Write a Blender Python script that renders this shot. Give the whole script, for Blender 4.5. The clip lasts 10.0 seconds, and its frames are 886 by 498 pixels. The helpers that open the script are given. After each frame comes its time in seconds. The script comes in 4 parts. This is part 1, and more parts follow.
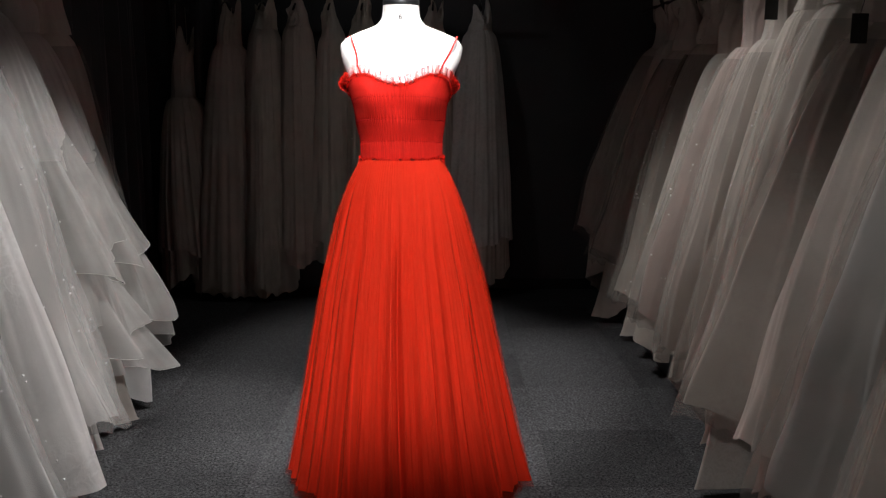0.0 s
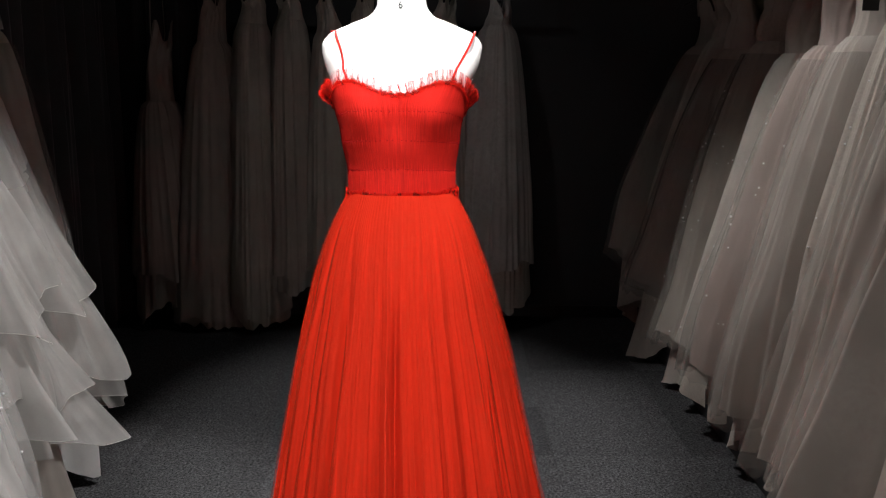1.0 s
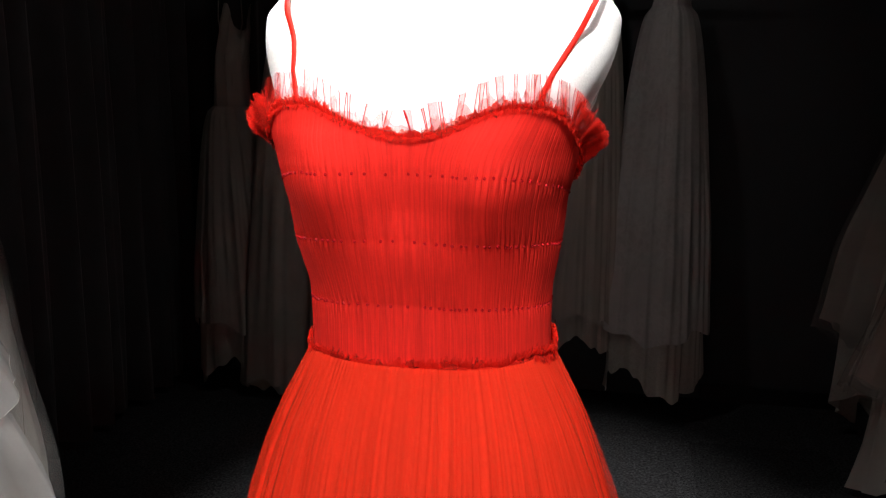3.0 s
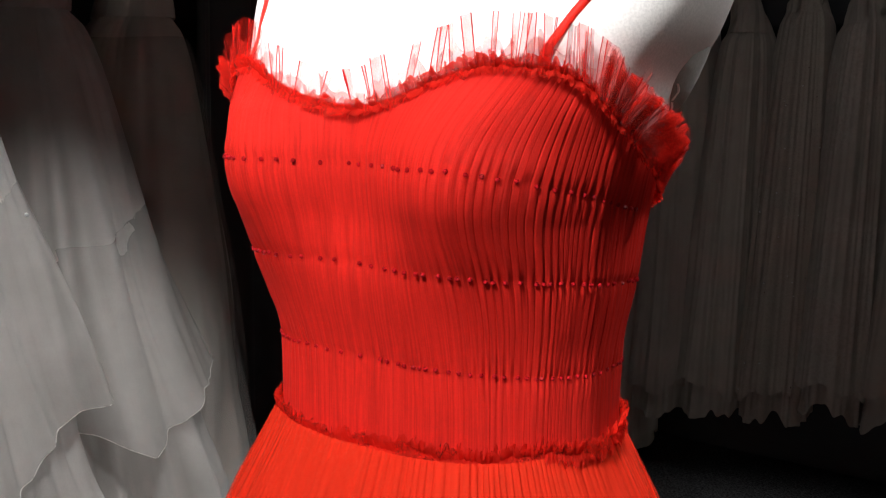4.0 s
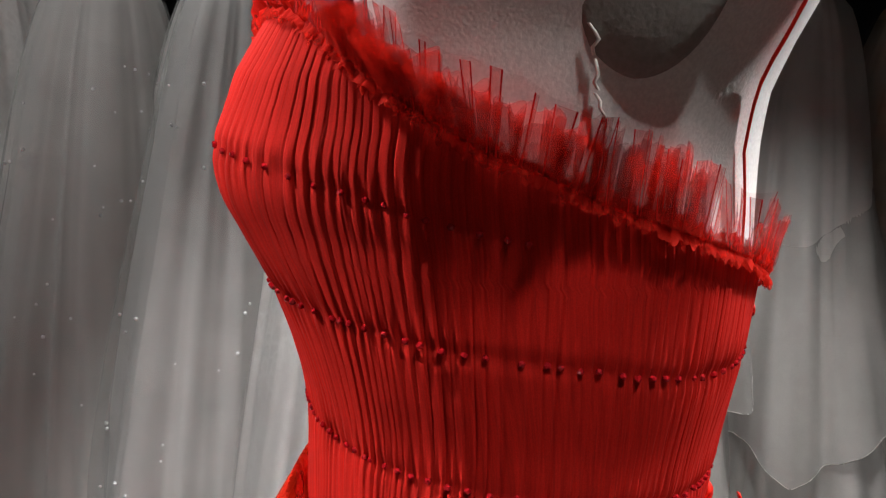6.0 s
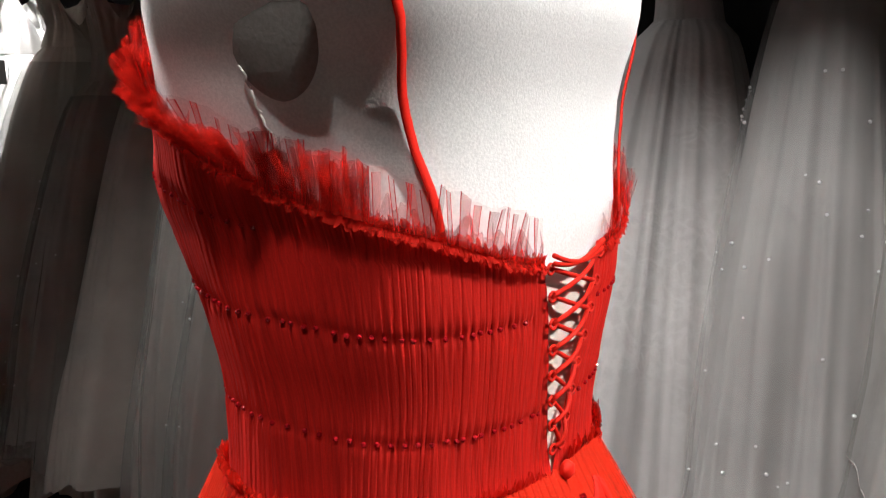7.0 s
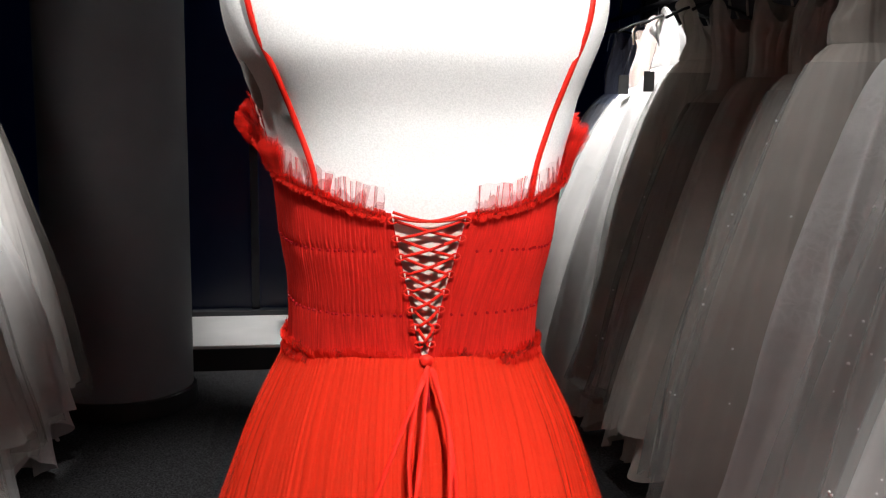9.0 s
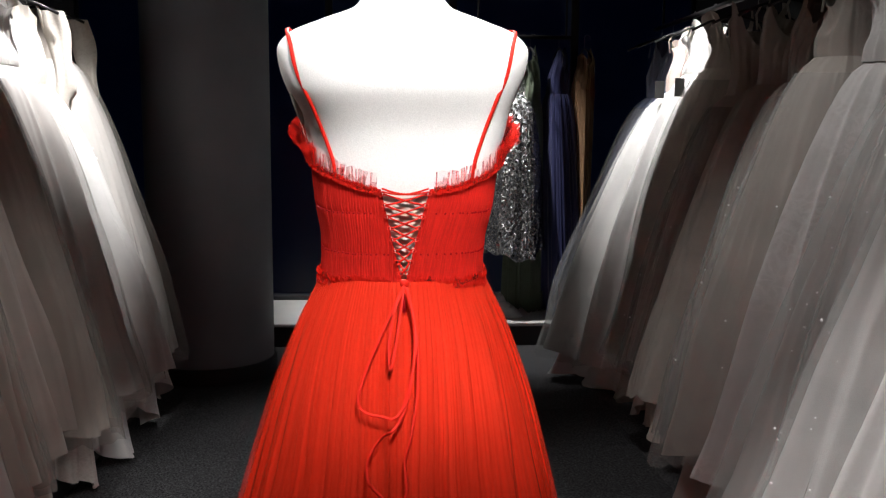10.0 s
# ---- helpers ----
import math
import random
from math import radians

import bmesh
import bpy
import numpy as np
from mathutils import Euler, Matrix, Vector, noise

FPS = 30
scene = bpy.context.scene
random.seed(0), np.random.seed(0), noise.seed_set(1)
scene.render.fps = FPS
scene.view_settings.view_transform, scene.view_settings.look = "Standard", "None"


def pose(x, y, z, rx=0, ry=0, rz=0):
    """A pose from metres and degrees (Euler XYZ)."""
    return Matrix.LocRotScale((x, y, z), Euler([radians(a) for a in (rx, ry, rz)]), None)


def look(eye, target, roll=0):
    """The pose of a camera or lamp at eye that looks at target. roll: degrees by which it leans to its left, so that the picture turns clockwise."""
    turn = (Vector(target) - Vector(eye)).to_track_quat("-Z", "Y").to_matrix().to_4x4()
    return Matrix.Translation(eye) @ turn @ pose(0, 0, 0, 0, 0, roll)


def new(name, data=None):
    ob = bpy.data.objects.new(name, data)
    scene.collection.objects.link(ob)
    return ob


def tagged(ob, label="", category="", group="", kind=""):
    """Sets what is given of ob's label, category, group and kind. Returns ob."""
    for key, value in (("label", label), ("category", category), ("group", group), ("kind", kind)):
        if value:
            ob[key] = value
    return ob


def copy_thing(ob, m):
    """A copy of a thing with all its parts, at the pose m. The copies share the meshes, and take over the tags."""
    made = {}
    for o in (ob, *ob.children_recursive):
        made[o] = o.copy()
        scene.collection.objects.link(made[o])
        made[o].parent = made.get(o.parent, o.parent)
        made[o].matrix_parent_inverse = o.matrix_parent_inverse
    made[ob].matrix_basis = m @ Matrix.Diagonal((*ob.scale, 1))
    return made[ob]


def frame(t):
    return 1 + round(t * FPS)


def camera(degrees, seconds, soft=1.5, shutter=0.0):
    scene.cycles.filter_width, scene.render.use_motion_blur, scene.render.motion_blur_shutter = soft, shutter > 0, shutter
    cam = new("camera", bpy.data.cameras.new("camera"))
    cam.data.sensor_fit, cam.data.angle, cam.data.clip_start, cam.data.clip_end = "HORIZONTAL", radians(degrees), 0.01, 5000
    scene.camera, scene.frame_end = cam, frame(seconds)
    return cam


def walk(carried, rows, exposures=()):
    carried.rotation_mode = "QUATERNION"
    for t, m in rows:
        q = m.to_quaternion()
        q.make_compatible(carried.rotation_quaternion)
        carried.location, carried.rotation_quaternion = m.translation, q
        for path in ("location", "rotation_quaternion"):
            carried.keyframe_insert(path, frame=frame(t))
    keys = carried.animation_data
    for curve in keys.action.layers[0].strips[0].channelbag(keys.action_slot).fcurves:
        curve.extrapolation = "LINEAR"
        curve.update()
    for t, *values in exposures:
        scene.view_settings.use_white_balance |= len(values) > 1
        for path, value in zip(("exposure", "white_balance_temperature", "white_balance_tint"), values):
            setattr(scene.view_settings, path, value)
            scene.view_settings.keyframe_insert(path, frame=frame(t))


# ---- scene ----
import functools

cam = camera(52.3, 10.0, soft=1.2)
PATH = [
    (0, (0.117, -2.869, 1.279), (0.128, -0.9, 0.93), 0.3),
    (0.5, (0.125, -2.529, 1.299), (0.129, -0.561, 0.945), 0.3),
    (1, (0.115, -2.184, 1.314), (0.102, -0.216, 0.957), 0.4),
    (1.5, (0.105, -1.845, 1.326), (0.069, 0.123, 0.969), 0.4),
    (2, (0.128, -1.508, 1.34), (0.047, 0.457, 0.98), 0.3),
    (2.5, (0.152, -1.207, 1.341), (-0.031, 0.75, 0.974), 0.5),
    (2.7, (0.161, -1.1, 1.347), (-0.086, 0.85, 0.976), 0.5),
    (3.8, (0.343, -0.663, 1.306), (-0.574, 1.085, 0.981), 1.6),
    (4, (0.373, -0.594, 1.292), (-0.713, 1.058, 0.987), 1.7),
    (4.5, (0.401, -0.452, 1.286), (-1.004, 0.936, 0.97), 2.4),
    (5, (0.43, -0.319, 1.3), (-1.26, 0.695, 0.96), 2.7),
    (5.5, (0.485, -0.162, 1.31), (-1.428, 0.259, 0.904), 2.6),
    (6, (0.499, -0.018, 1.295), (-1.459, -0.147, 0.907), 2.4),
    (6.2, (0.504, 0.029, 1.304), (-1.429, -0.258, 0.875), 2.0),
    (7.3, (0.466, 0.472, 1.273), (-0.975, -0.895, 1.037), -2.2),
    (7.5, (0.425, 0.533, 1.267), (-0.885, -0.96, 1.029), -1.9),
    (8, (0.306, 0.637, 1.276), (-0.658, -1.096, 1.014), -0.8),
    (8.5, (0.191, 0.755, 1.276), (-0.427, -1.129, 1.011), 0.1),
    (9, (0.113, 0.931, 1.279), (-0.192, -1.028, 1.016), 0.6),
    (9.5, (0.058, 1.158, 1.285), (-0.103, -0.818, 1.019), 0.9),
    (10, (0.024, 1.43, 1.291), (-0.098, -0.548, 1.026), 0.4),
]
walk(cam, [(t, look(e, g, r)) for t, e, g, r in PATH])

# ---- light ----
world = bpy.data.worlds.new("night_room")
scene.world = world
world.use_nodes = True
world.node_tree.nodes["Background"].inputs[0].default_value = (0.75, 0.82, 1.0, 1)
world.node_tree.nodes["Background"].inputs[1].default_value = 0.05

CEIL = 3.0


def spot(name, eye, target, watts, degrees, blend=0.6, size=0.05, colour=(1, 0.982, 0.978)):
    data = bpy.data.lights.new(name, "SPOT")
    data.energy, data.spot_size, data.spot_blend = watts, radians(degrees), blend
    data.shadow_soft_size, data.color = size, colour
    ob = new(name, data)
    ob.matrix_world = look(eye, target)
    return ob


SPOTS = [
    ((0.10, -1.85, 2.90), (0.0, -0.10, 1.00), 1640, 31),
    ((-0.30, 1.70, 2.90), (0.0, 0.03, 1.28), 1950, 25),
    ((0.05, 0.10, 2.90), (-1.05, 0.04, -0.05), 500, 44),
    ((-1.00, -2.72, 2.90), (-1.42, -2.98, 1.20), 900, 32),
    ((1.00, -1.92, 2.90), (1.48, -2.26, 1.15), 1050, 32),
    ((0.30, 0.75, 2.90), (1.24, 0.60, 0.10), 250, 58),
    # fill beams from here on, added without a known lamp to brighten dim areas
    ((-0.20, 1.60, 2.90), (-0.30, 2.75, 0.60), 13, 80),
    ((-0.60, -1.00, 2.90), (-1.28, -1.00, 0.10), 130, 58),
    ((0.50, -0.90, 2.90), (1.08, -0.90, -0.10), 115, 48),
    ((-0.25, -4.00, 2.90), (-0.45, -4.30, 0.70), 460, 60),
    ((0.95, 0.32, 2.90), (0.13, 0.03, 1.46), 250, 23),
]
for eye_at, aim, watts, wide in SPOTS:
    spot("spot_beam", eye_at, aim, watts, wide)

# ---- materials ----


def node_mat(name):
    m = bpy.data.materials.new(name)
    m.use_nodes = True
    nt = m.node_tree
    return m, nt, nt.nodes["Principled BSDF"], nt.nodes["Material Output"]


def add(nt, kind, **values):
    n = nt.nodes.new(kind)
    for k, v in values.items():
        n.inputs[k].default_value = v
    return n


def ramp(nt, lo, hi, a=(0, 0, 0, 1), b=(1, 1, 1, 1)):
    n = nt.nodes.new("ShaderNodeValToRGB")
    n.color_ramp.elements[0].position, n.color_ramp.elements[1].position = lo, hi
    n.color_ramp.elements[0].color, n.color_ramp.elements[1].color = a, b
    return n


def rgb(c, k=1.0):
    return (c[0] * k, c[1] * k, c[2] * k, 1)


def cloth(name, colour, dark=0.82, rough=0.8, sheen=0.25, weave=900.0, bump=0.25, translucent=0.0, crush=6.0, streak=0.0, grain=420.0, crumple=0.01):
    """Woven cloth: soft blotches, weave grain, fine relief, some light passing through."""
    m, nt, p, out = node_mat(name)
    co = nt.nodes.new("ShaderNodeTexCoord")
    big = add(nt, "ShaderNodeTexNoise", Scale=crush, Detail=5.0, Roughness=0.6)
    fine = add(nt, "ShaderNodeTexNoise", Scale=weave, Detail=2.0)
    nt.links.new(co.outputs["Object"], big.inputs["Vector"])
    nt.links.new(co.outputs["Object"], fine.inputs["Vector"])
    cr = ramp(nt, 0.3, 0.7, rgb(colour, dark), rgb(colour))
    nt.links.new(big.outputs[0], cr.inputs[0])
    mix = nt.nodes.new("ShaderNodeMixRGB")
    mix.blend_type = "MULTIPLY"
    mix.inputs[0].default_value = 0.5
    fr = ramp(nt, 0.35, 0.65, (0.72, 0.72, 0.72, 1), (1, 1, 1, 1))
    nt.links.new(fine.outputs[0], fr.inputs[0])
    nt.links.new(cr.outputs[0], mix.inputs[1])
    nt.links.new(fr.outputs[0], mix.inputs[2])
    if streak:
        mp = nt.nodes.new("ShaderNodeMapping")
        mp.inputs["Scale"].default_value = (grain, 2.5, 1)
        nt.links.new(co.outputs["UV"], mp.inputs["Vector"])
        thread = add(nt, "ShaderNodeTexNoise", Scale=1.0, Detail=3.0, Roughness=0.7)
        nt.links.new(mp.outputs[0], thread.inputs["Vector"])
        tr_ = ramp(nt, 0.32, 0.62, (1 - streak,) * 3 + (1,), (1, 1, 1, 1))
        nt.links.new(thread.outputs[0], tr_.inputs[0])
        mx2 = nt.nodes.new("ShaderNodeMixRGB")
        mx2.blend_type = "MULTIPLY"
        mx2.inputs[0].default_value = 1.0
        nt.links.new(mix.outputs[0], mx2.inputs[1])
        nt.links.new(tr_.outputs[0], mx2.inputs[2])
        mix = mx2
    nt.links.new(mix.outputs[0], p.inputs["Base Color"])
    p.inputs["Roughness"].default_value = rough
    p.inputs["Specular IOR Level"].default_value = 0.12
    p.inputs["Sheen Weight"].default_value = sheen
    p.inputs["Sheen Roughness"].default_value = 0.4
    bm1 = add(nt, "ShaderNodeBump", Strength=bump, Distance=0.0006)
    bm2 = add(nt, "ShaderNodeBump", Strength=bump, Distance=crumple)
    nt.links.new(fine.outputs[0], bm1.inputs["Height"])
    nt.links.new(big.outputs[0], bm2.inputs["Height"])
    nt.links.new(bm2.outputs[0], bm1.inputs["Normal"])
    nt.links.new(bm1.outputs[0], p.inputs["Normal"])
    last = p
    if translucent:
        tr = nt.nodes.new("ShaderNodeBsdfTranslucent")
        nt.links.new(mix.outputs[0], tr.inputs["Color"])
        ms = nt.nodes.new("ShaderNodeMixShader")
        ms.inputs[0].default_value = translucent
        nt.links.new(p.outputs[0], ms.inputs[1])
        nt.links.new(tr.outputs[0], ms.inputs[2])
        nt.links.new(ms.outputs[0], out.inputs[0])
        last = ms
    m["last"] = last.name
    return m


def sheer(m, cover, scale=45.0, vary=0.12):
    """Makes a cloth a see-through net: holes between the threads."""
    nt = m.node_tree
    out = nt.nodes["Material Output"]
    last = nt.nodes[m["last"]]
    co = nt.nodes.new("ShaderNodeTexCoord")
    v = add(nt, "ShaderNodeTexNoise", Scale=scale, Detail=3.0)
    nt.links.new(co.outputs["Object"], v.inputs["Vector"])
    r = ramp(nt, 0.3, 0.7, (max(0, cover - vary),) * 3 + (1,), (min(1, cover + vary),) * 3 + (1,))
    nt.links.new(v.outputs[0], r.inputs[0])
    clear = nt.nodes.new("ShaderNodeBsdfTransparent")
    ms = nt.nodes.new("ShaderNodeMixShader")
    nt.links.new(r.outputs[0], ms.inputs[0])
    nt.links.new(clear.outputs[0], ms.inputs[1])
    nt.links.new(last.outputs[0], ms.inputs[2])
    nt.links.new(ms.outputs[0], out.inputs[0])
    m["last"] = ms.name
    return m


def embroidered(name, colour, thread, scale=14.0, sparkle=0.0, translucent=0.15, amount=0.5):
    """Cloth with raised floral embroidery and small sparkling stones."""
    m = cloth(name, colour, translucent=translucent)
    nt = m.node_tree
    p = nt.nodes["Principled BSDF"]
    co = nt.nodes.new("ShaderNodeTexCoord")
    warp = add(nt, "ShaderNodeTexNoise", Scale=scale * 2.5, Detail=4.0)
    nt.links.new(co.outputs["Object"], warp.inputs["Vector"])
    mixv = nt.nodes.new("ShaderNodeMixRGB")
    mixv.inputs[0].default_value = 0.10
    nt.links.new(co.outputs["Object"], mixv.inputs[1])
    nt.links.new(warp.outputs["Color"], mixv.inputs[2])
    v = add(nt, "ShaderNodeTexVoronoi", Scale=scale * 5.0)
    v.feature = "DISTANCE_TO_EDGE"
    nt.links.new(mixv.outputs[0], v.inputs["Vector"])
    zones = add(nt, "ShaderNodeTexNoise", Scale=scale * 0.45, Detail=2.0)
    nt.links.new(co.outputs["Object"], zones.inputs["Vector"])
    zr = ramp(nt, 0.62 - amount * 0.35, 0.66 - amount * 0.3)
    nt.links.new(zones.outputs[0], zr.inputs[0])
    vr = ramp(nt, 0.03, 0.22, (1, 1, 1, 1), (0, 0, 0, 1))
    nt.links.new(v.outputs["Distance"], vr.inputs[0])
    mul = nt.nodes.new("ShaderNodeMath")
    mul.operation = "MULTIPLY"
    nt.links.new(zr.outputs[0], mul.inputs[0])
    nt.links.new(vr.outputs[0], mul.inputs[1])
    old = p.inputs["Base Color"].links[0].from_socket
    cm = nt.nodes.new("ShaderNodeMixRGB")
    cm.inputs[2].default_value = rgb(thread)
    soft = nt.nodes.new("ShaderNodeMath")
    soft.operation = "MULTIPLY"
    soft.inputs[1].default_value = 0.22
    nt.links.new(mul.outputs[0], soft.inputs[0])
    nt.links.new(soft.outputs[0], cm.inputs[0])
    nt.links.new(old, cm.inputs[1])
    nt.links.new(cm.outputs[0], p.inputs["Base Color"])
    bp = add(nt, "ShaderNodeBump", Strength=0.2, Distance=0.0015)
    nt.links.new(mul.outputs[0], bp.inputs["Height"])
    oldn = p.inputs["Normal"].links[0].from_socket
    nt.links.new(oldn, bp.inputs["Normal"])
    nt.links.new(bp.outputs[0], p.inputs["Normal"])
    if sparkle:
        cells = add(nt, "ShaderNodeTexVoronoi", Scale=110.0)
        nt.links.new(co.outputs["Object"], cells.inputs["Vector"])
        dot = ramp(nt, 0.16, 0.24, (1, 1, 1, 1), (0, 0, 0, 1))
        nt.links.new(cells.outputs["Distance"], dot.inputs[0])
        pick = ramp(nt, 1 - sparkle, 1 - sparkle + 0.01)
        nt.links.new(cells.outputs["Color"], pick.inputs[0])
        both = nt.nodes.new("ShaderNodeMath")
        both.operation = "MULTIPLY"
        nt.links.new(dot.outputs[0], both.inputs[0])
        nt.links.new(pick.outputs[0], both.inputs[1])
        nt.links.new(both.outputs[0], p.inputs["Metallic"])
        rr = nt.nodes.new("ShaderNodeMapRange")
        rr.inputs["To Min"].default_value, rr.inputs["To Max"].default_value = 0.8, 0.18
        nt.links.new(both.outputs[0], rr.inputs["Value"])
        nt.links.new(rr.outputs[0], p.inputs["Roughness"])
    return m


def sequins(name, colour, scale=160.0):
    m, nt, p, out = node_mat(name)
    co = nt.nodes.new("ShaderNodeTexCoord")
    cells = add(nt, "ShaderNodeTexVoronoi", Scale=scale)
    nt.links.new(co.outputs["Object"], cells.inputs["Vector"])
    nm = add(nt, "ShaderNodeBump", Strength=1.0, Distance=0.01)
    nt.links.new(cells.outputs["Color"], nm.inputs["Height"])
    sub = nt.nodes.new("ShaderNodeVectorMath")
    sub.operation = "SUBTRACT"
    sub.inputs[1].default_value = (0.5, 0.5, 0.5)
    nt.links.new(cells.outputs["Color"], sub.inputs[0])
    geo = nt.nodes.new("ShaderNodeNewGeometry")
    av = nt.nodes.new("ShaderNodeVectorMath")
    av.operation = "ADD"
    nt.links.new(geo.outputs["Normal"], av.inputs[0])
    nt.links.new(sub.outputs[0], av.inputs[1])
    nz = nt.nodes.new("ShaderNodeVectorMath")
    nz.operation = "NORMALIZE"
    nt.links.new(av.outputs[0], nz.inputs[0])
    nt.links.new(nz.outputs[0], p.inputs["Normal"])
    r = ramp(nt, 0.15, 0.9, rgb(colour, 0.25), rgb(colour))
    nt.links.new(cells.outputs["Color"], r.inputs[0])
    nt.links.new(r.outputs[0], p.inputs["Base Color"])
    p.inputs["Metallic"].default_value = 0.85
    p.inputs["Roughness"].default_value = 0.25
    return m


def plain(name, colour, rough=0.6, metal=0.0, dark=0.85, scale=8.0, bump=0.1, grain=120.0):
    """Painted, metal or plastic surface with stains and grain."""
    m, nt, p, out = node_mat(name)
    co = nt.nodes.new("ShaderNodeTexCoord")
    big = add(nt, "ShaderNodeTexNoise", Scale=scale, Detail=6.0)
    fine = add(nt, "ShaderNodeTexNoise", Scale=grain, Detail=3.0)
    nt.links.new(co.outputs["Object"], big.inputs["Vector"])
    nt.links.new(co.outputs["Object"], fine.inputs["Vector"])
    cr = ramp(nt, 0.3, 0.7, rgb(colour, dark), rgb(colour))
    nt.links.new(big.outputs[0], cr.inputs[0])
    nt.links.new(cr.outputs[0], p.inputs["Base Color"])
    rr = ramp(nt, 0.3, 0.7, (rough * 0.85,) * 3 + (1,), (min(1, rough * 1.15),) * 3 + (1,))
    nt.links.new(big.outputs[0], rr.inputs[0])
    nt.links.new(rr.outputs[0], p.inputs["Roughness"])
    p.inputs["Metallic"].default_value = metal
    bp = add(nt, "ShaderNodeBump", Strength=bump, Distance=0.002)
    nt.links.new(fine.outputs[0], bp.inputs["Height"])
    nt.links.new(bp.outputs[0], p.inputs["Normal"])
    return m


def carpet_mat():
    m, nt, p, out = node_mat("charcoal_carpet")
    co = nt.nodes.new("ShaderNodeTexCoord")
    info = nt.nodes.new("ShaderNodeObjectInfo")
    fine = add(nt, "ShaderNodeTexNoise", Scale=115.0, Detail=6.0, Roughness=0.8)
    mid = add(nt, "ShaderNodeTexNoise", Scale=28.0, Detail=4.0)
    for n in (fine, mid):
        nt.links.new(co.outputs["Object"], n.inputs["Vector"])
    fr = ramp(nt, 0.40, 0.64, (0.006, 0.006, 0.007, 1), (0.15, 0.15, 0.155, 1))
    nt.links.new(fine.outputs[0], fr.inputs[0])
    mr = ramp(nt, 0.3, 0.7, (0.65, 0.65, 0.65, 1), (1, 1, 1, 1))
    nt.links.new(mid.outputs[0], mr.inputs[0])
    mx = nt.nodes.new("ShaderNodeMixRGB")
    mx.blend_type = "MULTIPLY"
    mx.inputs[0].default_value = 1.0
    nt.links.new(fr.outputs[0], mx.inputs[1])
    nt.links.new(mr.outputs[0], mx.inputs[2])
    tone = nt.nodes.new("ShaderNodeMapRange")
    tone.inputs["To Min"].default_value, tone.inputs["To Max"].default_value = 0.72, 1.1
    nt.links.new(info.outputs["Random"], tone.inputs["Value"])
    hs = nt.nodes.new("ShaderNodeHueSaturation")
    nt.links.new(tone.outputs[0], hs.inputs["Value"])
    nt.links.new(mx.outputs[0], hs.inputs["Color"])
    nt.links.new(hs.outputs[0], p.inputs["Base Color"])
    p.inputs["Roughness"].default_value = 0.95
    p.inputs["Specular IOR Level"].default_value = 0.15
    bp = add(nt, "ShaderNodeBump", Strength=0.7, Distance=0.003)
    nt.links.new(fine.outputs[0], bp.inputs["Height"])
    nt.links.new(bp.outputs[0], p.inputs["Normal"])
    return m


RED = (0.73, 0.019, 0.012)
M_RED = cloth("red_pleated_tulle", RED, dark=0.86, weave=1500, bump=0.3, translucent=0.14, crush=14, sheen=0.0, streak=0.34, crumple=0.003)
M_SKIRT = cloth("red_skirt_tulle", (0.80, 0.036, 0.012), dark=0.97, weave=1200, bump=0.06, translucent=0.24, crush=5, sheen=0.0, streak=0.36, grain=260.0, crumple=0.0004)
M_NET = sheer(cloth("red_sheer_net", (0.82, 0.040, 0.012), dark=0.97, weave=1500, translucent=0.35, bump=0.04, sheen=0.0, crumple=0.0004), 0.24, 5.0, 0.03)
M_FRILLNET = sheer(cloth("red_frill_net", (0.80, 0.022, 0.012), weave=1500, translucent=0.35, bump=0.1, sheen=0.0), 0.13, 45.0, 0.03)
M_FRILL = sheer(cloth("red_frill_tulle", (0.80, 0.022, 0.012), weave=1500, translucent=0.35, bump=0.1, sheen=0.0), 0.36)
M_WING = sheer(cloth("red_wing_tulle", (0.80, 0.022, 0.012), weave=1500, translucent=0.35, bump=0.1, sheen=0.0), 0.38)
# the frill's red, darkened in the colour for the pleats' turned edges
M_CREASE = cloth("darkened_turned_edge", (0.42, 0.010, 0.010), weave=1500, translucent=0.1, bump=0.1, sheen=0.0)
M_RUCHE = sheer(cloth("red_gathered_tulle", (0.82, 0.026, 0.013), weave=1500, translucent=0.5, bump=0.1, sheen=0.0), 0.6)
M_RIBBON = cloth("red_satin_ribbon", (0.72, 0.02, 0.01), rough=0.55, sheen=0.0, weave=2500, bump=0.1)
M_LINEN = cloth("white_form_linen", (0.74, 0.725, 0.70), dark=0.94, rough=0.9, sheen=0.1, weave=620, bump=0.28, crush=4, crumple=0.001)
M_LINING = cloth("cream_lining", (0.74, 0.66, 0.58), weave=1500)
M_BEAD, _n, _p, _o = node_mat("dark_red_glass_bead")
_p.inputs["Base Color"].default_value = (0.34, 0.006, 0.010, 1)
_p.inputs["Roughness"].default_value = 0.08
_p.inputs["Coat Weight"].default_value = 0.6
# darker linen; the shade under the shoulder is put into this colour too
M_SHADED_PLATE = cloth("shaded_arm_plate_linen", (0.31, 0.29, 0.265), rough=0.9, sheen=0.1, weave=420, bump=0.35)
M_CAP = plain("dark_cap_metal", (0.03, 0.03, 0.032), 0.35, 0.6)
M_STEEL = plain("brushed_steel", (0.55, 0.55, 0.56), 0.3, 1.0)
M_INK = plain("black_ink", (0.015, 0.015, 0.015), 0.7)
M_THREAD = plain("white_thread", (0.8, 0.78, 0.72), 0.9)
M_CARPET = carpet_mat()
M_WALL = plain("charcoal_wall_paint", (0.055, 0.057, 0.062), 0.75, dark=0.8, scale=2.5, bump=0.2)
M_CEIL = plain("black_ceiling_paint", (0.02, 0.02, 0.022), 0.9)
